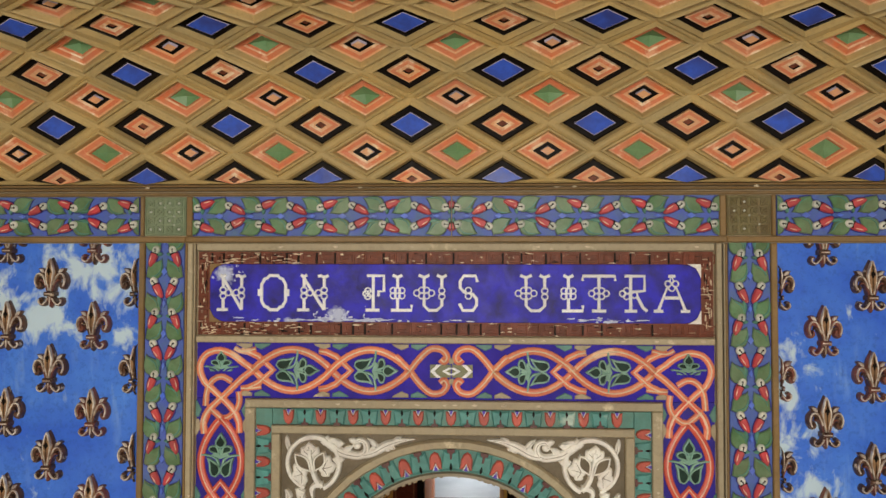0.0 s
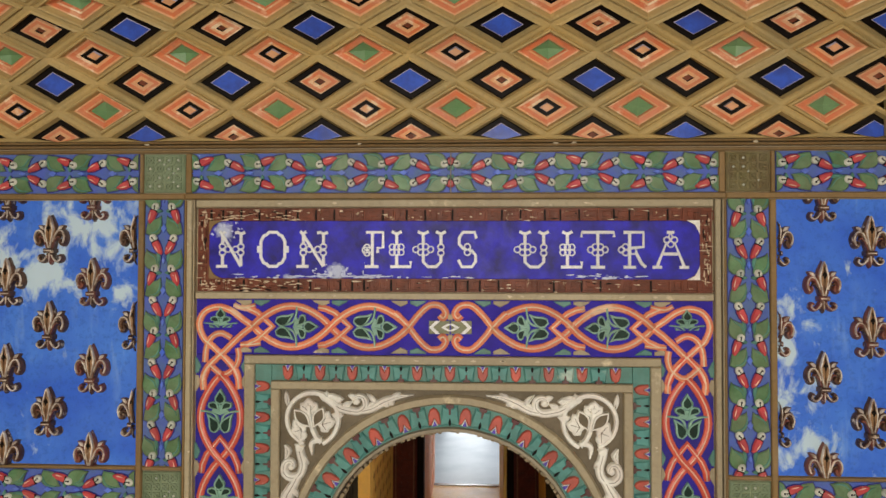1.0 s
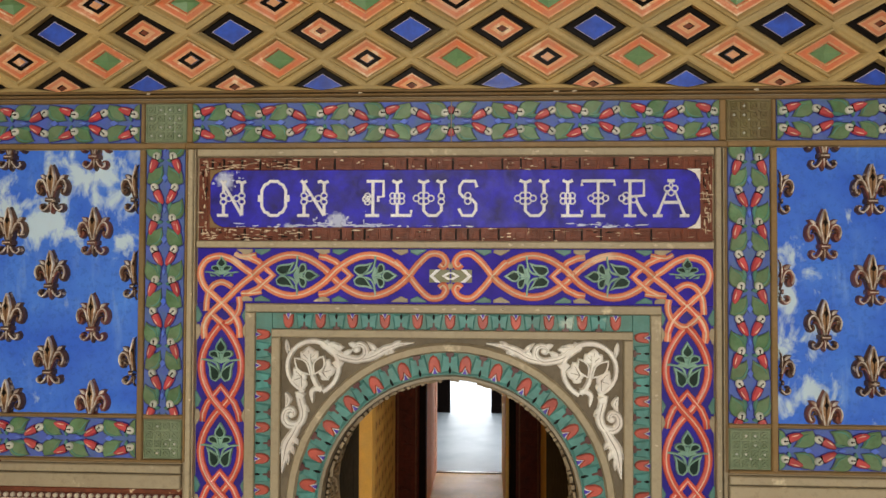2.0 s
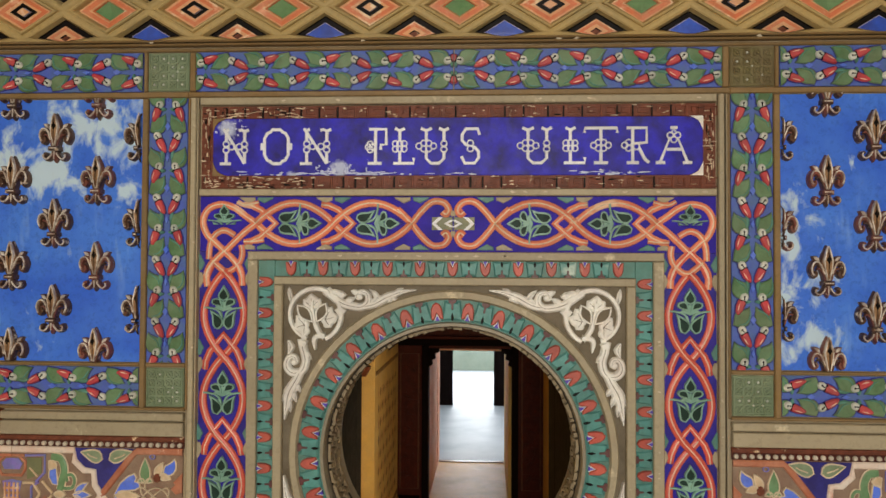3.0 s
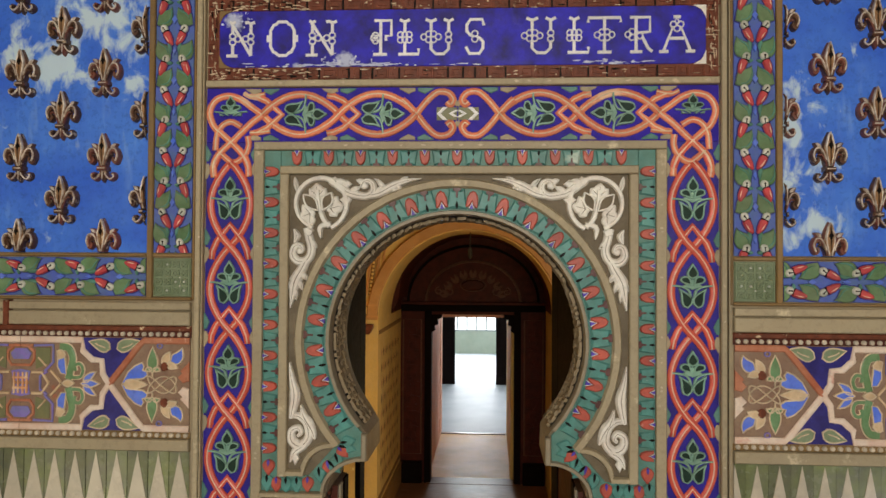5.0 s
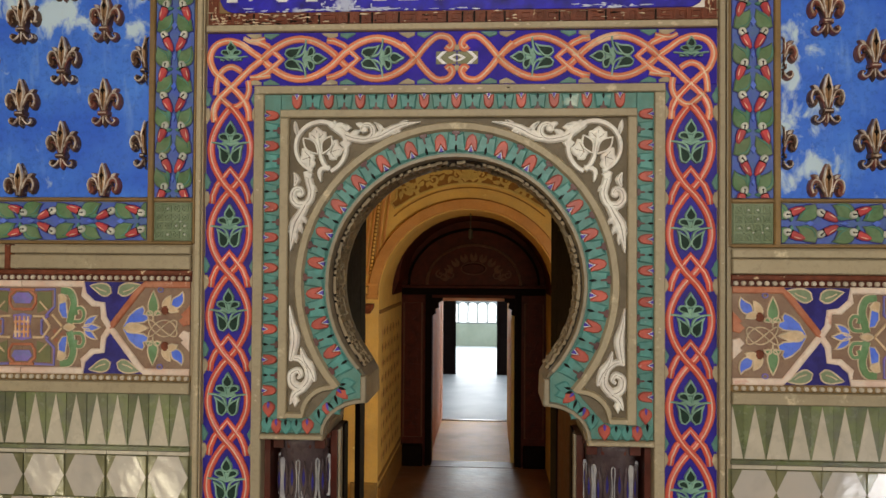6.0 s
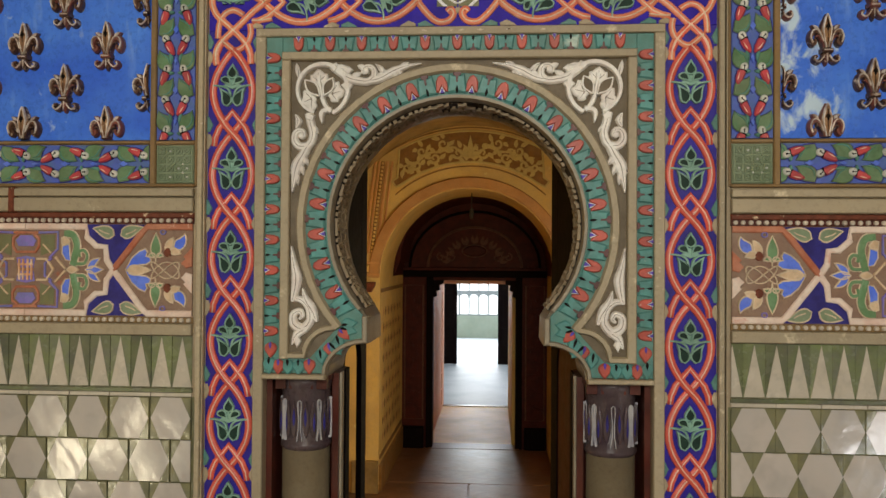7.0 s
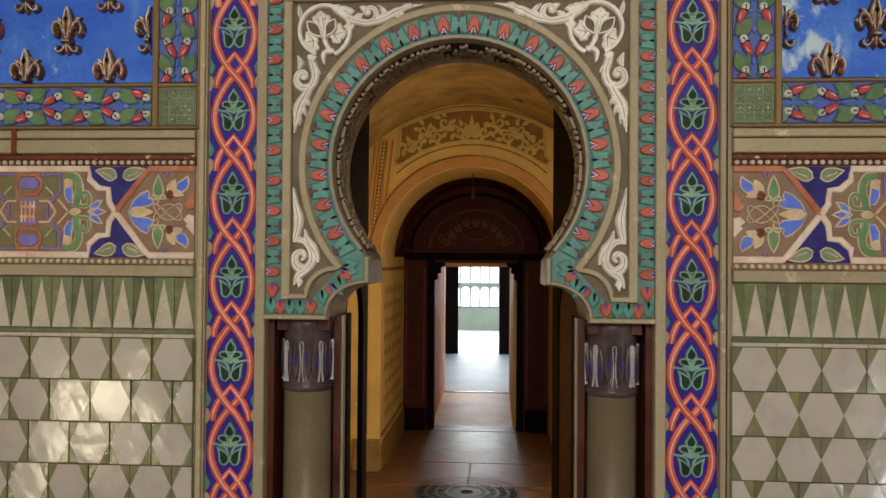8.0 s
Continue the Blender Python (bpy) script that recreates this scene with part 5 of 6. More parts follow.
def frieze_cell():
    """One repeat, centred on the crossing of the straps; u grows away from the portal. Drawn on a grid of 0.7 mm."""
    def G(pts, g=1):
        return [(-x * 0.0007, g * y * 0.0007) for x, y in pts]

    q = Shape()
    q.rect(-0.308, 0.345, -0.166, 0.166, 0, 0.006, "frieze_brown", 0.001)
    body = q.mesh("frieze_tile")
    n, st, le = Shape(), Shape(), Shape()

    def edged(pts, m, edge="line_cream", grow=6, h=0.0):
        """A raised field with a thin cream outline."""
        cx, cy = sum(p[0] for p in pts) / len(pts), sum(p[1] for p in pts) / len(pts)
        le.ribbon(pts, 0.0065, 0.006, 0.0125 + h, edge, closed=True)
        le.poly(pts, 0.006, 0.0112 + h, m, 0.002)

    def leaf_at(x, y, l, w, a, b, m, g, belly=0.8, h=0.0):
        pts = leaf(-x * 0.0007, g * y * 0.0007, l * 0.0007, w * 0.0007, 180 - a if g > 0 else a - 180, -b if g > 0 else b, belly, 8)
        edged(pts, m, h=h)

    for g in (-1, 1):
        n.poly(G([(0, 0), (190, 234), (-150, 234), (-150, 170), (-95, 125), (-45, 122), (-30, 55)], g), 0.005, 0.008, "frieze_navy", 0.001)
        up = "strap_rust" if g > 0 else "strap_white"
        st.ribbon(G([(0, 0), (160, 195), (190, 222), (440, 222)], g), 0.0235, 0.006, 0.0142 + 0.0003 * g, up)
        st.ribbon(G([(0, 0), (-35, 50), (-42, 118), (-95, 122), (-148, 168), (-150, 222), (-491, 222)], g), 0.0235, 0.006, 0.0148 + 0.0003 * g, "strap_white")
        st.poly(G([(440, 20), (405, 10), (378, 38), (402, 60), (390, 70), (440, 118)], g), 0.006, 0.013, up, 0.003)
        # navy corner leaves
        leaf_at(4, 178, 124, 62, 157, 14, "glaze_green", g, 0.62)
        leaf_at(42, 178, 134, 62, 24, -14, "glaze_green", g, 0.62)
        le.ribbon(G([(-22, 184), (-60, 196), (-78, 206)], g), 0.005, 0.010, 0.0145, "line_cream")
        le.ribbon(G([(72, 184), (110, 196), (130, 208)], g), 0.005, 0.010, 0.0145, "line_cream")
        # cell beside the portal
        edged(G([(72, 4), (105, 62), (145, 96), (180, 110), (192, 92), (184, 72), (206, 66), (212, 46), (186, 30), (140, 26)], g), "frieze_blue")
        leaf_at(238, 60, 130, 56, 90, 0, "frieze_green", g, 0.75)
        leaf_at(236, 72, 40, 22, 150, 80, "frieze_green", g, 0.8, 0.0006)
        leaf_at(244, 72, 40, 22, 30, -80, "frieze_green", g, 0.8, 0.0006)
        le.ribbon(G([(238, 40), (238, 62)], g), 0.006, 0.006, 0.0126, "line_cream")
        leaf_at(300, 92, 84, 40, 78, -30, "leaf_tan", g, 0.8)
        leaf_at(312, 100, 66, 34, 0, -30, "leaf_tan", g, 0.8, 0.0005)
        le.poly(G(oval(304, 92, 22, 24, 12), g), 0.006, 0.0134, "plaque_brown", 0.003)
        leaf_at(338, 118, 96, 56, 18, 70, "frieze_blue", g, 0.7)
        le.ribbon(G(oval(276, 196, 14, 12, 10), g), 0.005, 0.006, 0.012, "line_purple", closed=True)
        # large cell
        leaf_at(-140, 4, 90, 34, 52, -30, "frieze_blue", g, 0.7)
        arc_leaf = smooth_path(G([(-226, 22), (-214, 70), (-204, 128), (-226, 178), (-274, 186)], g))
        le.ribbon(arc_leaf, 0.032, 0.006, 0.0105, "line_cream")
        le.ribbon(arc_leaf, 0.025, 0.008, 0.0135, "frieze_green")
        curl = smooth_path(G([(-205, 30), (-160, 34), (-146, 70), (-162, 98), (-190, 92), (-186, 64)], g))
        le.ribbon(curl, 0.017, 0.006, 0.0102, "line_cream")
        le.ribbon(curl, 0.011, 0.008, 0.0128, "frieze_green")
        edged(G([(-285, 120), (-246, 130), (-236, 46), (-266, 50), (-286, 84)], g), "frieze_blue")
        edged(G([(-290, 164), (-266, 174), (-242, 146), (-248, 134), (-286, 126)], g), "leaf_tan")
        le.ribbon(G([(-420, 190), (-312, 194), (-312, 106), (-360, 60)], g), 0.009, 0.006, 0.0118, "line_purple")
        le.ribbon(G([(-395, 130), (-350, 86)], g), 0.007, 0.006, 0.0124, "leaf_tan")
        le.ribbon(G([(-430, 54), (-375, 54), (-336, 0)], g), 0.010, 0.006, 0.0132 + 0.0003 * g, "leaf_tan")
        le.ribbon(G([(-325, 64), (-268, 4)], g), 0.009, 0.006, 0.0128 + 0.0003 * g, "leaf_tan")
        le.ribbon(G([(-384, 0), (-384, 34), (-344, 58)], g), 0.008, 0.006, 0.0122 + 0.0003 * g, "line_purple")
        le.ribbon(G([(-494, 190), (-560, 190)], g), 0.010, 0.006, 0.0120, "strap_rust")
        le.ribbon(G([(-450, 185), (-420, 160), (-420, 120), (-440, 90), (-494, 90)], g), 0.010, 0.006, 0.0116, "strap_rust")
        le.poly(G([(-494, 120), (-450, 120), (-435, 150), (-460, 176), (-494, 176)], g), 0.006, 0.0092, "line_purple", 0.001)
        le.poly(G([(-410, 70), (-330, 100), (-330, 180), (-410, 180)], g), 0.006, 0.0085, "leaf_olive", 0.001)
        le.poly(G([(-494, 8), (-450, 8), (-440, 60), (-494, 70)], g), 0.006, 0.0087, "line_purple", 0.001)
        le.ribbon(G([(-450, 26), (-494, 26)], g), 0.009, 0.006, 0.0136, "coffer_apricot")
    le.ribbon(G([(292 + 78 * math.cos(2 * a + 0.4), 42 * math.sin(3 * a)) for a in [k * math.tau / 60 for k in range(60)]]), 0.0048, 0.006, 0.0132, "line_cream", closed=True)
    for x in (-458, -480):
        le.ribbon([(-x * 0.0007, -0.038), (-x * 0.0007, 0.038)], 0.008, 0.006, 0.0142, "coffer_apricot")
    edged(leaf(-0.056, 0, 0.094, 0.036, 180, 0, 0.62), "leaf_tan", h=0.001)
    edged(leaf(0.036, 0, 0.072, 0.026, 0, 0, 1.2), "frieze_blue", h=0.001)
    edged(leaf(0.136, 0, 0.046, 0.024, 0, 0, 1.0), "leaf_tan", h=0.001)
    return body, n.mesh("navy_field"), st.mesh("strap"), le.mesh("leaf_ornament")


MESHES = frieze_cell()
for sg in (-1, 1):
    for k in range(2):
        ob = part("frieze_tile", MESHES[0], wall_north, "strapwork frieze tile with blue and green leaves on brown")
        flip = sg * (1 if k == 0 else -1)
        ob.location = (sg * (XC if k == 0 else XC + 0.69), 0, FZ)
        ob.scale = (flip, 1, 1.055)
        for me, nm in zip(MESHES[1:], ("navy_field", "strap", "leaf_ornament")):
            part(nm, me, ob)

# ---------------------------------------------------------------- sawtooth tiles and hexagon dado
q = Shape()
q.rect(-0.0394, 0.0394, 0, 0.196, 0, 0.006, "tooth_green", 0.0015)
q.poly([(-0.0372, 0.003), (0.0372, 0.003), (0.0, 0.192)], 0.005, 0.0085, "tooth_cream", 0.0015)
TOOTH = q.mesh("tooth_tile")
TW, TH = 0.1590, 0.1592


def hexagon_tile():
    """A square glazed tile: a cream hexagon from edge to edge, four green corners, and a softly wavy face."""
    q = Shape()
    q.rect(-TW / 2 + .0006, TW / 2 - .0006, -TH / 2 + .0006, TH / 2 - .0006, 0, 0.0082, "tile_olive", 0.003)
    q.poly([(-0.041, -TH / 2 + .0015), (0.041, -TH / 2 + .0015), (TW / 2 - .001, 0), (0.041, TH / 2 - .0015), (-0.041, TH / 2 - .0015), (-TW / 2 + .001, 0)], 0.006, 0.0094, "tile_cream", 0.002)
    return q.mesh("tile")


HEX = hexagon_tile()
rng = random.Random(5)
for sg in (-1, 1):
    s = Shape()
    s.rect(*sorted((sg * 0.992, sg * 2.85)), 2.036, 2.052, 0, 0.008, "tooth_green", 0.002)
    band = part("tooth_band", s.mesh("tooth_band"), wall_north, "green glazed strip under the sawtooth tiles")
    pitch, first = (0.0802, 1.031) if sg < 0 else (0.0782, 0.997)
    edge_cut = lambda u: [((sg * (0.9935 - u), 0, 0), (-sg, 0, 0))]
    for k in range(22):
        u = first + pitch * k
        part("tooth_tile", TOOTH if u > 1.031 else clipped(TOOTH, edge_cut(u), "tooth_tile"), band, at=(sg * u, 2.054, 0.0, 0))
    for k in range(11):
        s = Shape()
        s.rect(-0.0785, 0.0785, 0, 0.014, 0, 0.0075, "tooth_cream", 0.0015)
        part("edge_tile", s.mesh("edge_tile"), band, at=(sg * (1.0725 + 0.159 * k), 2.0205, 0.0))
    s = Shape()
    s.rect(*sorted((sg * 0.980, sg * 2.85)), FLOOR, 2.019, -0.01, 0.002, "tile_olive", 0.001)
    dado = part("dado", s.mesh("dado"), wall_north, "glazed dado of cream hexagon tiles on olive green")
    for r in range(12):
        for k in range(11):
            u = 0.9925 + pitch + 2 * pitch * k - (pitch if r % 2 else 0.0)
            ob = part("tile", HEX if u > 1.06 else clipped(HEX, edge_cut(u), "tile"), dado, at=(sg * u, 2.019 - TH / 2 - 0.1600 * r, 0.002))
            ob.rotation_euler = (rng.gauss(0, 0.028), 0, rng.gauss(0, 0.028))

# ---------------------------------------------------------------- vestibule and passage behind the portal
def arched_wall(name, y0, y1, x0, x1, top, cx, hw, spring, front, label):
    """A wall with an opening under a round arch."""
    q = Shape()
    n = 24
    arc2 = [(cx + hw * math.cos(math.pi * i / n), spring + hw * math.sin(math.pi * i / n)) for i in range(n + 1)]
    ring = [(x0, FLOOR), (x0, top), (x1, top), (x1, FLOOR), (cx + hw, FLOOR)] + arc2 + [(cx - hw, FLOOR)]
    m = len(ring)
    q.raw([(x, y0, z) for x, z in ring] + [(x, y1, z) for x, z in ring], [list(range(m)), list(range(m, 2 * m))[::-1]] + [[i, (i + 1) % m, m + (i + 1) % m, m + i] for i in range(m)], front)
    return solid(name, q, label, "wall")


arch_wall = arched_wall("wall_passage", ARCHY, BACK, -1.75, 1.55, 4.2, CX, 0.955, 2.36, "ochre", "ochre painted wall with a round-arched vaulted passage")
# vault of the vestibule
q = Shape()
n, rv, cxv = 22, 1.50, CX
zc = 3.985 - rv
pts = [(cxv + rv * math.sin(a), zc + rv * math.cos(a)) for a in [(-1.14 + 2.28 * i / n) for i in range(n + 1)]]
v = [(x, y, z) for y in (0.301, ARCHY - 0.002) for x, z in pts] + [(x * 1.08, y, z + 0.15) for y in (0.301, ARCHY - 0.002) for x, z in pts]
m = n + 1
f = [[i, i + 1, m + i + 1, m + i] for i in range(n)] + [[2 * m + i, 3 * m + i, 3 * m + i + 1, 2 * m + i + 1] for i in range(n)] + [[0, m, 3 * m, 2 * m], [n, 2 * m + n, 3 * m + n, m + n]]
q.raw(v, f, "vault_ochre")
vault = solid("vault", q, "plain ochre vault over the vestibule", "ceiling", smooth=False)
s = Shape()
box(s, -1.75, -1.50, 0.301, ARCHY, FLOOR, 3.6, "ochre")
box(s, 1.27, 1.50, 0.301, 2.2, FLOOR, 3.6, "ochre")
box(s, 1.27, 1.50, 3.6, ARCHY, FLOOR, 3.6, "ochre")
box(s, 1.27, 1.50, 2.2, 3.6, FLOOR, 1.2, "ochre")
box(s, 1.27, 1.50, 2.2, 3.6, 3.1, 3.6, "ochre")
solid("wall_vestibule", s, "ochre side walls of the vestibule with a window opening", "wall")

# painted arch ring, frieze and bands on the passage wall
def on_wall(q, y):
    me = q.mesh("m")
    me.transform(Matrix.Translation((0, y, 0)))
    return me


q = Shape()
ring = [(CX + 1.02 * math.cos(math.pi * i / 30), 2.36 + 1.02 * math.sin(math.pi * i / 30)) for i in range(31)]
q.ribbon(ring, 0.115, -0.002, 0.035, "ochre_orange", flat=0.8)
part("arch_ring", on_wall(q, ARCHY), arch_wall, "orange-ochre moulded arch ring")
q = Shape()
band = lambda deg, r: (CX + r * math.cos(radians(deg)), 2.36 + r * math.sin(radians(deg)))
outline = [band(a, 1.235) for a in range(55, 126, 2)] + [band(129, 1.25), band(129, 1.32), band(126, 1.32), band(119, 1.565)] + [band(a, 1.565) for a in range(118, 61, -2)] + [band(61, 1.565), band(54, 1.32), band(51, 1.32), band(51, 1.25)]
q.poly(outline, -0.002, 0.004, "ochre_dark", 0.001)
q.ribbon(outline, 0.024, -0.002, 0.012, "frieze_ochre", closed=True)
q.ribbon([band(a, 1.19) for a in range(48, 133, 2)], 0.014, -0.002, 0.008, "ochre_dark")
q.ribbon([band(a, 1.600) for a in range(58, 136, 2)], 0.012, -0.002, 0.010, "ochre_dark")
rng = random.Random(17)
for g in (-1, 1):
    at = lambda deg, r: band(90 + g * deg, r)
    lay = 0
    # vine scrolls on both sides of a middle palmette
    for deg, r, r0, turn, way in ((5.5, 1.335, 0.060, 200, 1), (11.5, 1.455, 0.062, 20, -1), (16.5, 1.330, 0.058, 200, 1), (21.0, 1.440, 0.055, 20, -1), (25.5, 1.330, 0.050, 200, 1), (30.0, 1.355, 0.042, 20, -1)):
        lay += 1
        x, z = at(deg, r)
        q.ribbon(spiral(x, z, r0, 0.014, turn if g > 0 else 180 - turn, (turn + way * 420) if g > 0 else 180 - turn - way * 420, 20), [0.036 - 0.0009 * i for i in range(21)], -0.002, 0.0075 + 0.0005 * lay, "frieze_ochre")
        for k in range(5):
            a = k * 72 + rng.uniform(-20, 20)
            q.poly(leaf(x + r0 * 0.9 * math.cos(radians(a)), z + r0 * 0.9 * math.sin(radians(a)), rng.uniform(0.06, 0.10), 0.046, a + g * 30, g * 40), -0.002, 0.0100 + 0.0004 * (lay * 5 + k), "frieze_ochre", 0.002)
    q.ribbon(smooth_path([at(1.5, 1.255), at(7, 1.40), at(13, 1.38), at(18, 1.40), at(23, 1.37), at(31, 1.30)], 4), 0.030, -0.002, 0.0070, "frieze_ochre")
    for a, l in ((90 - g * 24, 0.17), (90 - g * 52, 0.13), (90 - g * 78, 0.10)):
        q.poly(leaf(*at(0.6, 1.285), l, 0.045, a, -g * 24), -0.002, 0.0205 + 0.0006 * g, "frieze_ochre", 0.003)
q.poly(leaf(*band(90, 1.27), 0.25, 0.055, 90), -0.002, 0.0235, "frieze_ochre", 0.003)
part("painted_frieze", on_wall(q, ARCHY), arch_wall, "dark arabesque frieze on an ochre ground")
q = Shape()
lean = lambda t, off: (-1.165 + 0.115 * t + off, 2.62 + 0.98 * t)
for off, w in ((-0.082, 0.030), (-0.038, 0.022), (0.048, 0.034), (0.100, 0.024)):
    q.ribbon([lean(t, off) for t in (0.0, 0.5, 1.0)], w, -0.002, 0.016, "ochre_orange")
q.ribbon([lean(t, 0.0) for t in (0.0, 0.5, 1.0)], 0.044, -0.002, 0.006, "ochre_dark")
for k in range(24):
    q.ribbon([lean((k + 0.2) / 24, 0.0), lean((k + 0.8) / 24, 0.0)], 0.026, 0.004, 0.012, "ochre")
for z0, z1, h, m2 in ((2.505, 2.530, 0.05, "ochre_orange"), (2.405, 2.502, 0.020, "ochre_dark"), (2.380, 2.403, 0.04, "ochre_orange")):
    q.rect(-1.48, CX - 0.958, z0, z1, -0.002, h, m2, 0.004)
    q.rect(CX + 0.958, 1.26, z0, z1, -0.002, h, m2, 0.004)
for k in range(5):
    q.rect(-1.45 + k * 0.078, -1.395 + k * 0.078, 2.418, 2.490, 0.018, 0.024, "ochre", 0.002)
for k in range(46):
    q.rect(-1.262, -1.225, 0.50 + k * 0.036, 0.528 + k * 0.036, -0.002, 0.012, "ochre", 0.003)
q.rect(-1.275, -1.212, 0.48, 2.16, -0.002, 0.006, "ochre_dark", 0.002)
q.rect(-1.36, CX - 0.956, FLOOR, 0.42, -0.002, 0.05, "vault_ochre", 0.01)
q.rect(CX + 0.956, 1.26, FLOOR, 0.42, -0.002, 0.05, "vault_ochre", 0.01)
part("painted_trim", on_wall(q, ARCHY), arch_wall, "orange bands, bead strip and plinth on the pier")
q = Shape()
q.poly([(-1.27, 2.21), (-1.16, 2.21), (-1.12, 2.28), (-1.12, 2.315), (-1.31, 2.315), (-1.31, 2.28)], -0.002, 0.10, "plaque_brown", 0.01)
part("bracket", on_wall(q, ARCHY), arch_wall, "small red capital bracket")
# painted panel lines on the passage's left wall
q = Shape()
xw = CX - 0.955
for k in range(12):
    for j in range(9):
        y, z = ARCHY + 0.28 + k * 0.135, 0.62 + j * 0.17
        q.raw([(xw + 0.004, y + dy, z + dz) for dy, dz in ((-0.05, 0), (0, -0.06), (0.05, 0), (0, 0.06))], [[0, 1, 2, 3]], "ochre_dark" if (k + j) % 2 else "ochre_orange")
for z0, z1 in ((0.42, 0.46), (2.20, 2.24)):
    box(q, xw, xw + 0.012, ARCHY + 0.05, BACK - 0.05, z0, z1, "ochre_dark")
box(q, xw, xw + 0.03, ARCHY + 0.02, BACK - 0.01, FLOOR, 0.36, "ochre_dark")
part("wall_pattern", q.mesh("wall_pattern"), arch_wall, "faded lozenge painting")

q = Shape()
nn, m = 26, 27
pts = [(cxl + r * math.cos(math.pi * i / nn), zl + r * math.sin(math.pi * i / nn), y) for cxl, zl, r in ((CX, 2.36, 0.950), (-0.09, 2.53, 0.895)) for y in (6.45, BACK - 0.002) for i in range(nn + 1)]
q.raw([(x, y, z) for x, z, y in pts], [[a + i, a + i + 1, b + i + 1, b + i] for a, b in ((0, m), (2 * m, 3 * m), (0, 2 * m), (m, 3 * m)) for i in range(nn)], "back_wood")
part("vault_lining", q.mesh("vault_lining"), arch_wall, "dark red-brown painted barrel vault")

# dark carved wall with the doorway
DW, DH = 0.545, 2.29
s = Shape()
box(s, -2.6, CX - DW, BACK, BACK + 0.16, FLOOR, 4.0, "back_wood")
box(s, CX + DW, 2.4, BACK, BACK + 0.16, FLOOR, 4.0, "back_wood")
box(s, CX - DW, CX + DW, BACK, BACK + 0.16, DH, 4.0, "back_wood")
back_wall = solid("wall_back", s, "dark brown carved wooden wall with a doorway", "wall")
q = Shape()
q.rect(CX - 0.95, CX + 0.95, 2.33, 2.42, -0.002, 0.05, "dark_wood", 0.01)
q.rect(CX - 0.95, CX + 0.95, 2.42, 2.46, -0.002, 0.09, "back_wood", 0.01)
for g in (-1, 1):
    q.rect(*sorted((CX + g * 0.545, CX + g * 0.63)), FLOOR, 2.33, -0.002, 0.06, "dark_wood", 0.01)
    q.rect(*sorted((CX + g * 0.66, CX + g * 0.94)), FLOOR, 0.36, -0.002, 0.10, "dark_wood", 0.02)
    q.ribbon([(CX + g * a, b) for a, b in ((0.68, 0.45), (0.92, 0.45), (0.92, 2.22), (0.68, 2.22))], 0.02, -0.002, 0.012, "back_gilt", closed=True)
    for k in range(8):
        for d in (40, 140, 220, 320):
            q.poly(leaf(CX + g * 0.80, 0.62 + k * 0.20, 0.13, 0.040, d, 70), -0.002, 0.012 + 0.0005 * (d // 90), "back_wood", 0.003)
    q.poly([(CX + g * 0.55, 2.29), (CX + g * 0.55, 2.05), (CX + g * 0.50, 2.08), (CX + g * 0.51, 2.14), (CX + g * 0.46, 2.16), (CX + g * 0.47, 2.22), (CX + g * 0.41, 2.25), (CX + g * 0.41, 2.29)], -0.10, 0.05, "dark_wood", 0.005)
for r, m2 in ((0.86, "dark_wood"), (0.62, "back_gilt")):
    q.ribbon([(CX + r * math.cos(math.pi * i / 24), 2.46 + r * 0.86 * math.sin(math.pi * i / 24)) for i in range(25)], 0.035, -0.002, 0.03, m2)
q.poly(oval(CX, 2.68, 0.15, 0.065, 20), -0.002, 0.025, "back_wood", 0.01)
q.ribbon(oval(CX, 2.68, 0.165, 0.080, 20), 0.016, -0.002, 0.020, "back_gilt", closed=True)
for g in (-1, 1):
    for x, r in ((0.30, 0.075), (0.45, 0.055)):
        q.ribbon(spiral(CX + g * x, 2.60, r, 0.015, 90, 90 - g * 400, 18), 0.020, -0.002, 0.016, "back_gilt")
for k in range(9):
    a = 15 + k * 18.75
    for d in (-35, 35):
        q.poly(leaf(CX + 0.33 * math.cos(radians(a)), 2.47 + 0.30 * math.sin(radians(a)), 0.13, 0.05, a + d, -d * 1.5), -0.002, 0.012, "back_gilt", 0.003)
part("carving", on_wall(q, BACK), back_wall, "dark carved frame, lunette and side panels")

# corridor beyond the doorway
s = Shape()
box(s, -0.718, 0.383, BACK + 0.30, BACK + 0.46, 2.235, 3.2, "pink_tile")
solid("wall_lintel", s, "pinkish lintel over the corridor's mouth", "wall")
s = Shape()
box(s, -2.6, 2.4, BACK + 0.16, HALL, FLOOR - 0.2, FLOOR + 0.002, "tan_slab")
box(s, CX - 0.60, CX + 0.60, BACK - 0.10, BACK + 0.20, FLOOR - 0.1, FLOOR + 0.012, "slab")
solid("floor_corridor", s, "scuffed tan stone floor with a raised threshold", "floor")
s = Shape()
box(s, -3.2, 3.0, HALL, 23.0, FLOOR - 0.2, FLOOR + 0.004, "pale_slab")
box(s, -1.0, 0.75, HALL - 0.06, HALL + 0.05, FLOOR - 0.1, FLOOR + 0.014, "slab")
solid("floor_hall", s, "pale grey polished stone floor", "floor")
s = Shape()
box(s, -0.98, -0.72, BACK + 0.16, HALL + 0.15, FLOOR, 3.2, "pink_tile")
for k in range(9):
    box(s, -0.725, -0.708, HALL - 0.45, HALL - 0.02, FLOOR + 0.10 + k * 0.27, FLOOR + 0.34 + k * 0.27, "pink_tile")
solid("wall_corridor_west", s, "pinkish red tiled corridor wall", "wall")
s = Shape()
box(s, 0.385, 0.70, BACK + 0.16, HALL + 0.15, FLOOR, 3.2, "corridor_orange")
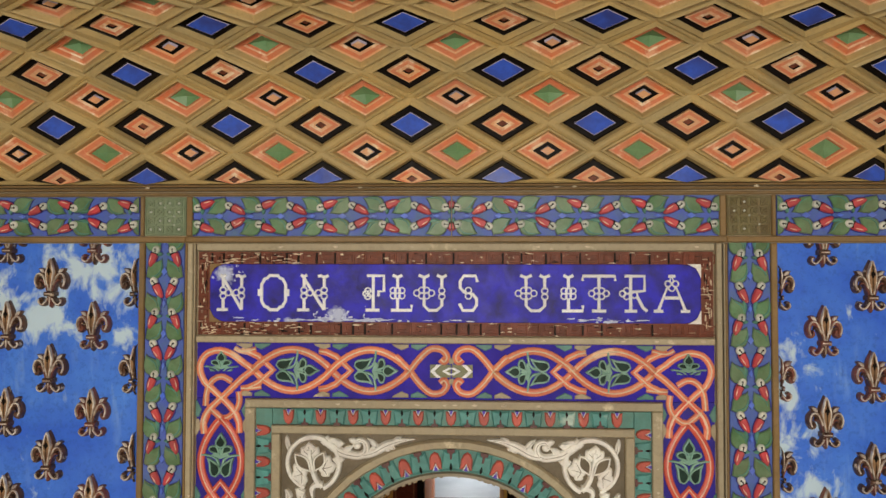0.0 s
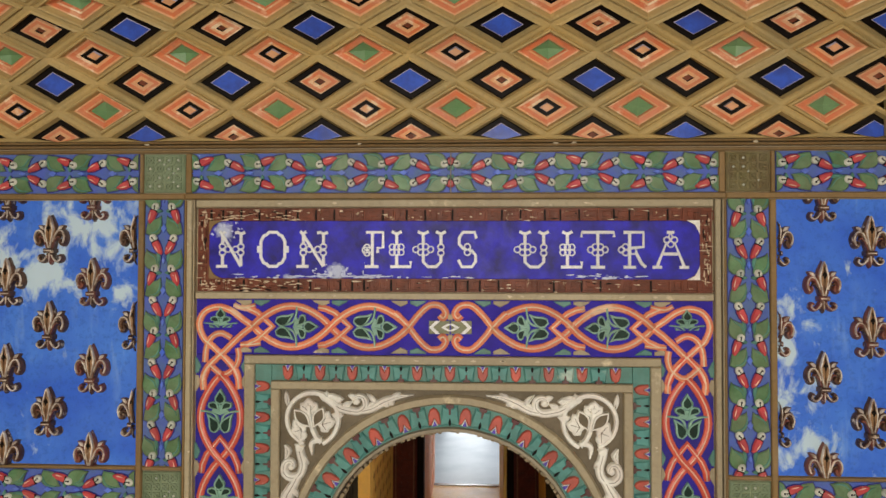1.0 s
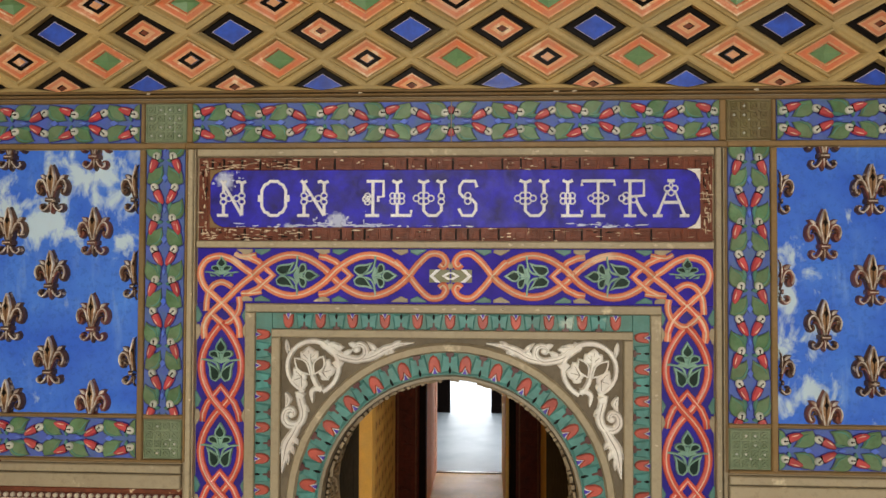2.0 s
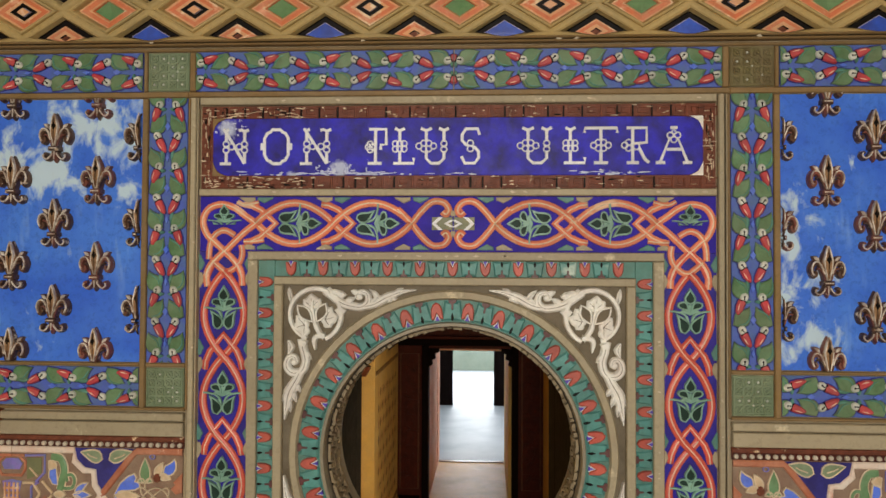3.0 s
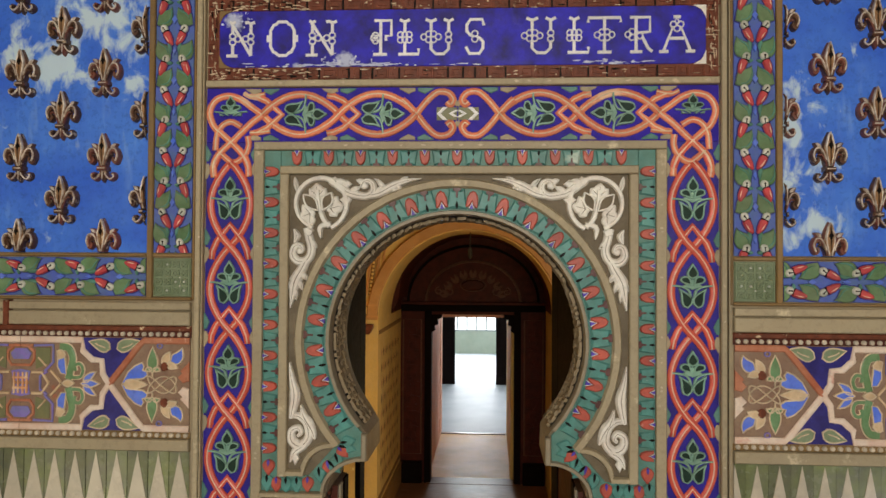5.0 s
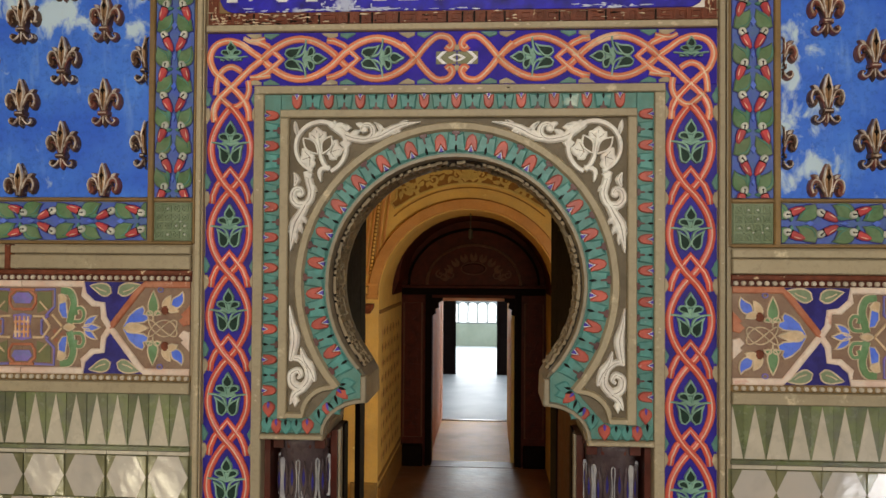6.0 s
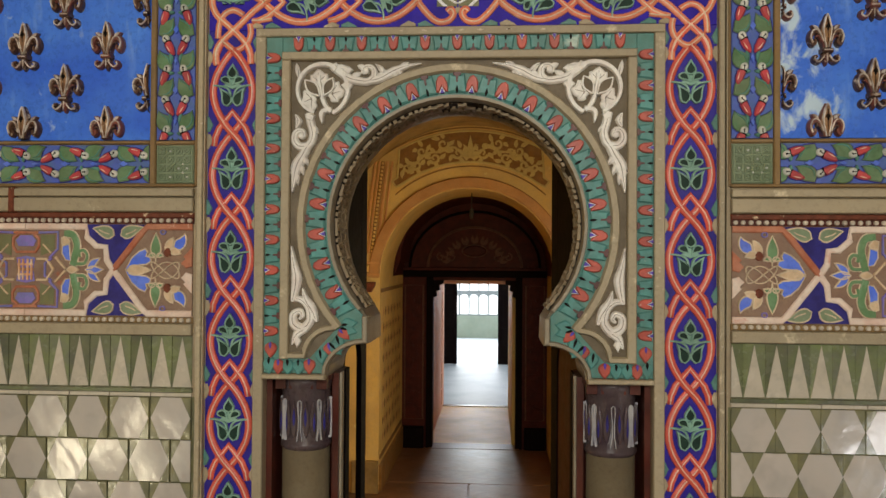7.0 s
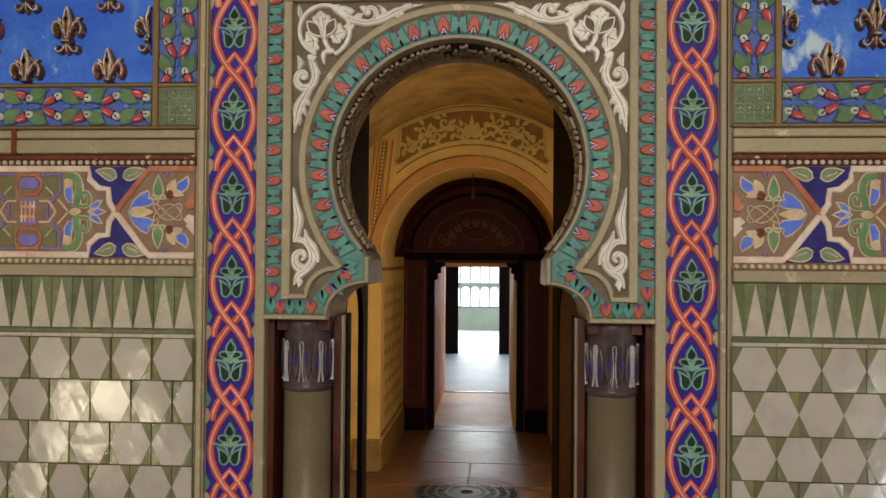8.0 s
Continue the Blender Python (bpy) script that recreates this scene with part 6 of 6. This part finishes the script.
solid("wall_corridor_east", s, "orange-ochre corridor wall", "wall")
s = Shape()
box(s, -0.98, 0.70, BACK + 0.16, HALL + 0.15, 3.2, 3.35, "white_wall")
box(s, -3.2, 3.0, HALL, FAR + 6.8, 3.6, 3.8, "white_wall")
solid("ceiling_corridor", s, "plain white corridor ceiling", "ceiling")
s = Shape()
box(s, -3.3, -3.1, HALL, FAR + 6.8, FLOOR, 3.7, "white_wall")
box(s, 2.9, 3.1, HALL, 12.0, FLOOR, 3.7, "white_wall")
box(s, 2.9, 3.1, 14.0, FAR + 6.8, FLOOR, 3.7, "white_wall")
box(s, 2.9, 3.1, 12.0, 14.0, FLOOR, 1.2, "white_wall")
box(s, -3.2, -0.99, HALL, HALL + 0.14, FLOOR, 3.7, "white_wall")
box(s, 0.71, 3.0, HALL, HALL + 0.14, FLOOR, 3.7, "white_wall")
box(s, -1.0, 0.72, HALL, HALL + 0.14, 3.2, 3.7, "white_wall")
solid("wall_hall", s, "white plastered walls of the bright hall", "wall")

# far doorway with dark open leaves, and the window wall behind it
s = Shape()
box(s, -3.1, -1.20, FAR, FAR + 0.2, FLOOR, 3.6, "white_wall")
box(s, 0.62, 2.9, FAR, FAR + 0.2, FLOOR, 3.6, "white_wall")
box(s, -1.20, 0.62, FAR, FAR + 0.2, 2.75, 3.6, "white_wall")
wall_far = solid("wall_far", s, "white wall with a doorway", "wall")
for x0, x1 in ((-1.12, -0.745), (0.235, 0.60)):
    lf = thing("door_leaf", "dark brown panelled door leaf standing in the far doorway", "door", group="far door leaves", at=(0, FAR - 0.06, 0))
    q = Shape()
    q.rect(x0, x1, FLOOR + 0.01, 2.74, -0.03, 0.03, "dark_wood", 0.006)
    part("leaf_board", q.mesh("leaf_board"), lf)
    q = Shape()
    for z0, z1 in ((0.25, 0.95), (1.05, 1.75), (1.85, 2.60)):
        q.rect(x0 + 0.06, x1 - 0.06, z0, z1, 0.028, 0.04, "dark_wood", 0.01)
    part("panel", q.mesh("panel"), lf)
WY = 22.4
s = Shape()
box(s, -3.1, 2.9, WY, WY + 0.2, FLOOR, 0.80, "green_wall")
box(s, -3.1, 2.9, WY, WY + 0.2, 3.1, 3.6, "white_wall")
box(s, -3.1, -1.6, WY, WY + 0.2, 0.80, 3.1, "white_wall")
box(s, 1.2, 2.9, WY, WY + 0.2, 0.80, 3.1, "white_wall")
wall_window = solid("wall_window", s, "pale green parapet under a wide window", "wall")
q = Shape()
for k in range(10):
    x = -1.6 + k * 0.311
    box(q, x - 0.022, x + 0.022, WY + 0.05, WY + 0.11, 0.80, 3.1, "sash_grey")
    if k < 9:
        arcp = [(x + 0.1555 - 0.133 * math.cos(math.pi * i / 8), 1.36 + 0.12 * math.sin(math.pi * i / 8)) for i in range(9)]
        head = arcp + [(x + 0.289, 1.56), (x + 0.022, 1.56)]
        q.raw([(a, WY + 0.06, b) for a, b in head] + [(a, WY + 0.10, b) for a, b in head], [list(range(11)), list(range(11, 22))[::-1]] + [[i, (i + 1) % 11, 11 + (i + 1) % 11, 11 + i] for i in range(11)], "sash_grey")
for z in (0.80, 1.56, 2.2, 3.06):
    box(q, -1.6, 1.2, WY + 0.055, WY + 0.105, z, z + 0.045, "sash_grey")
window = tagged(new("window_1", q.mesh("window_1")), "white barred window glowing with daylight", "window", "", "structure")
s = Shape()
box(s, -6, 6, WY + 2.0, WY + 2.1, -1, 6, "bright_sky")
solid("backdrop", s, "overexposed daylight outside the window", "backdrop")

# open door leaves of the portal, drain grate, hanging lamp cord
def portal_door(hx, angle, g):
    dr = thing("portal_door", "dark wooden door leaf with a tall arched light, standing open", "door", group="portal doors", at=(hx, 0.32, FLOOR))
    dr.rotation_euler = (0, 0, angle)
    q = Shape()
    L, T = 0.62, 0.011
    hole = [(0.12, 0.35)] + [(0.12, 1.95)] + [(0.31 - 0.19 * math.cos(math.pi * i / 8), 1.95 + 0.22 * math.sin(math.pi * i / 8)) for i in range(1, 8)] + [(0.50, 1.95), (0.50, 0.35)]
    box(q, 0.0, 0.12, -T, T, 0.01, 3.0, "dark_wood")
    box(q, 0.50, L, -T, T, 0.01, 3.0, "dark_wood")
    box(q, 0.12, 0.50, -T + 0.001, T - 0.001, 0.01, 0.35, "dark_wood")
    head = hole[1:-1] + [(0.50, 3.0), (0.12, 3.0)]
    m = len(head)
    q.raw([(x, -T + 0.001, z) for x, z in head] + [(x, T - 0.001, z) for x, z in head], [list(range(m)), list(range(m, 2 * m))[::-1]] + [[i, (i + 1) % m, m + (i + 1) % m, m + i] for i in range(m)], "dark_wood")
    part("door_board", q.mesh("door_board"), dr)
    q = Shape()
    q.ribbon([(x, z) for x, z in hole], 0.02, 0.010, 0.016, "dark_wood", closed=True)
    part("arched_frame", q.mesh("arched_frame"), dr)
    if g > 0:
        q = Shape()
        box(q, 0.115, 0.505, -0.004, 0.004, 0.34, 2.20, "back_wood")
        part("panel", q.mesh("panel"), dr, "dark brown filled panel")
    return dr


portal_door(-0.520, radians(88), -1)
portal_door(0.520, radians(98.5), 1)
grate = thing("drain_grate", "round dark iron grate set in the stone floor", "grate", at=(-0.12, 4.70, FLOOR))
q = Shape()
for r in (0.50, 0.40, 0.30, 0.20):
    v, f = [], []
    n = 40
    for k in range(n):
        a = k * math.tau / n
        for rr, z in ((r - 0.014, 0.0), (r - 0.014, 0.012), (r + 0.014, 0.012), (r + 0.014, 0.0)):
            v.append((rr * math.cos(a), rr * math.sin(a), z))
    for k in range(n):
        a, b = k * 4, ((k + 1) % n) * 4
        f += [[a + i, a + i + 1, b + i + 1, b + i] for i in range(3)]
    q.raw(v, f, "iron")
part("ring", q.mesh("ring"), grate)
q = Shape()
box(q, 0.06, 0.50, -0.010, 0.010, 0.0, 0.010, "iron")
BAR = q.mesh("bar")
for k in range(36):
    part("bar", BAR, grate).rotation_euler = (0, 0, k * math.tau / 36)
# Flat black disc on the floor stands for the shade beneath the bars.
q = Shape()
lathe(q, 0, 0, [(0.51, 0.0005), (0.51, 0.003)], "black_paint", 40)
part("pit", q.mesh("pit"), grate)
lamp = thing("hanging_lamp", "small dark lamp holder hanging on a cord under the passage arch", "lamp", at=(CX, 6.0, 3.30))
q = Shape()
lathe(q, 0, 0, [(0.006, 0.05), (0.006, -0.16), (0.022, -0.17), (0.026, -0.25), (0.012, -0.28)], "iron", 12)
part("cord_and_holder", q.mesh("cord_and_holder"), lamp)
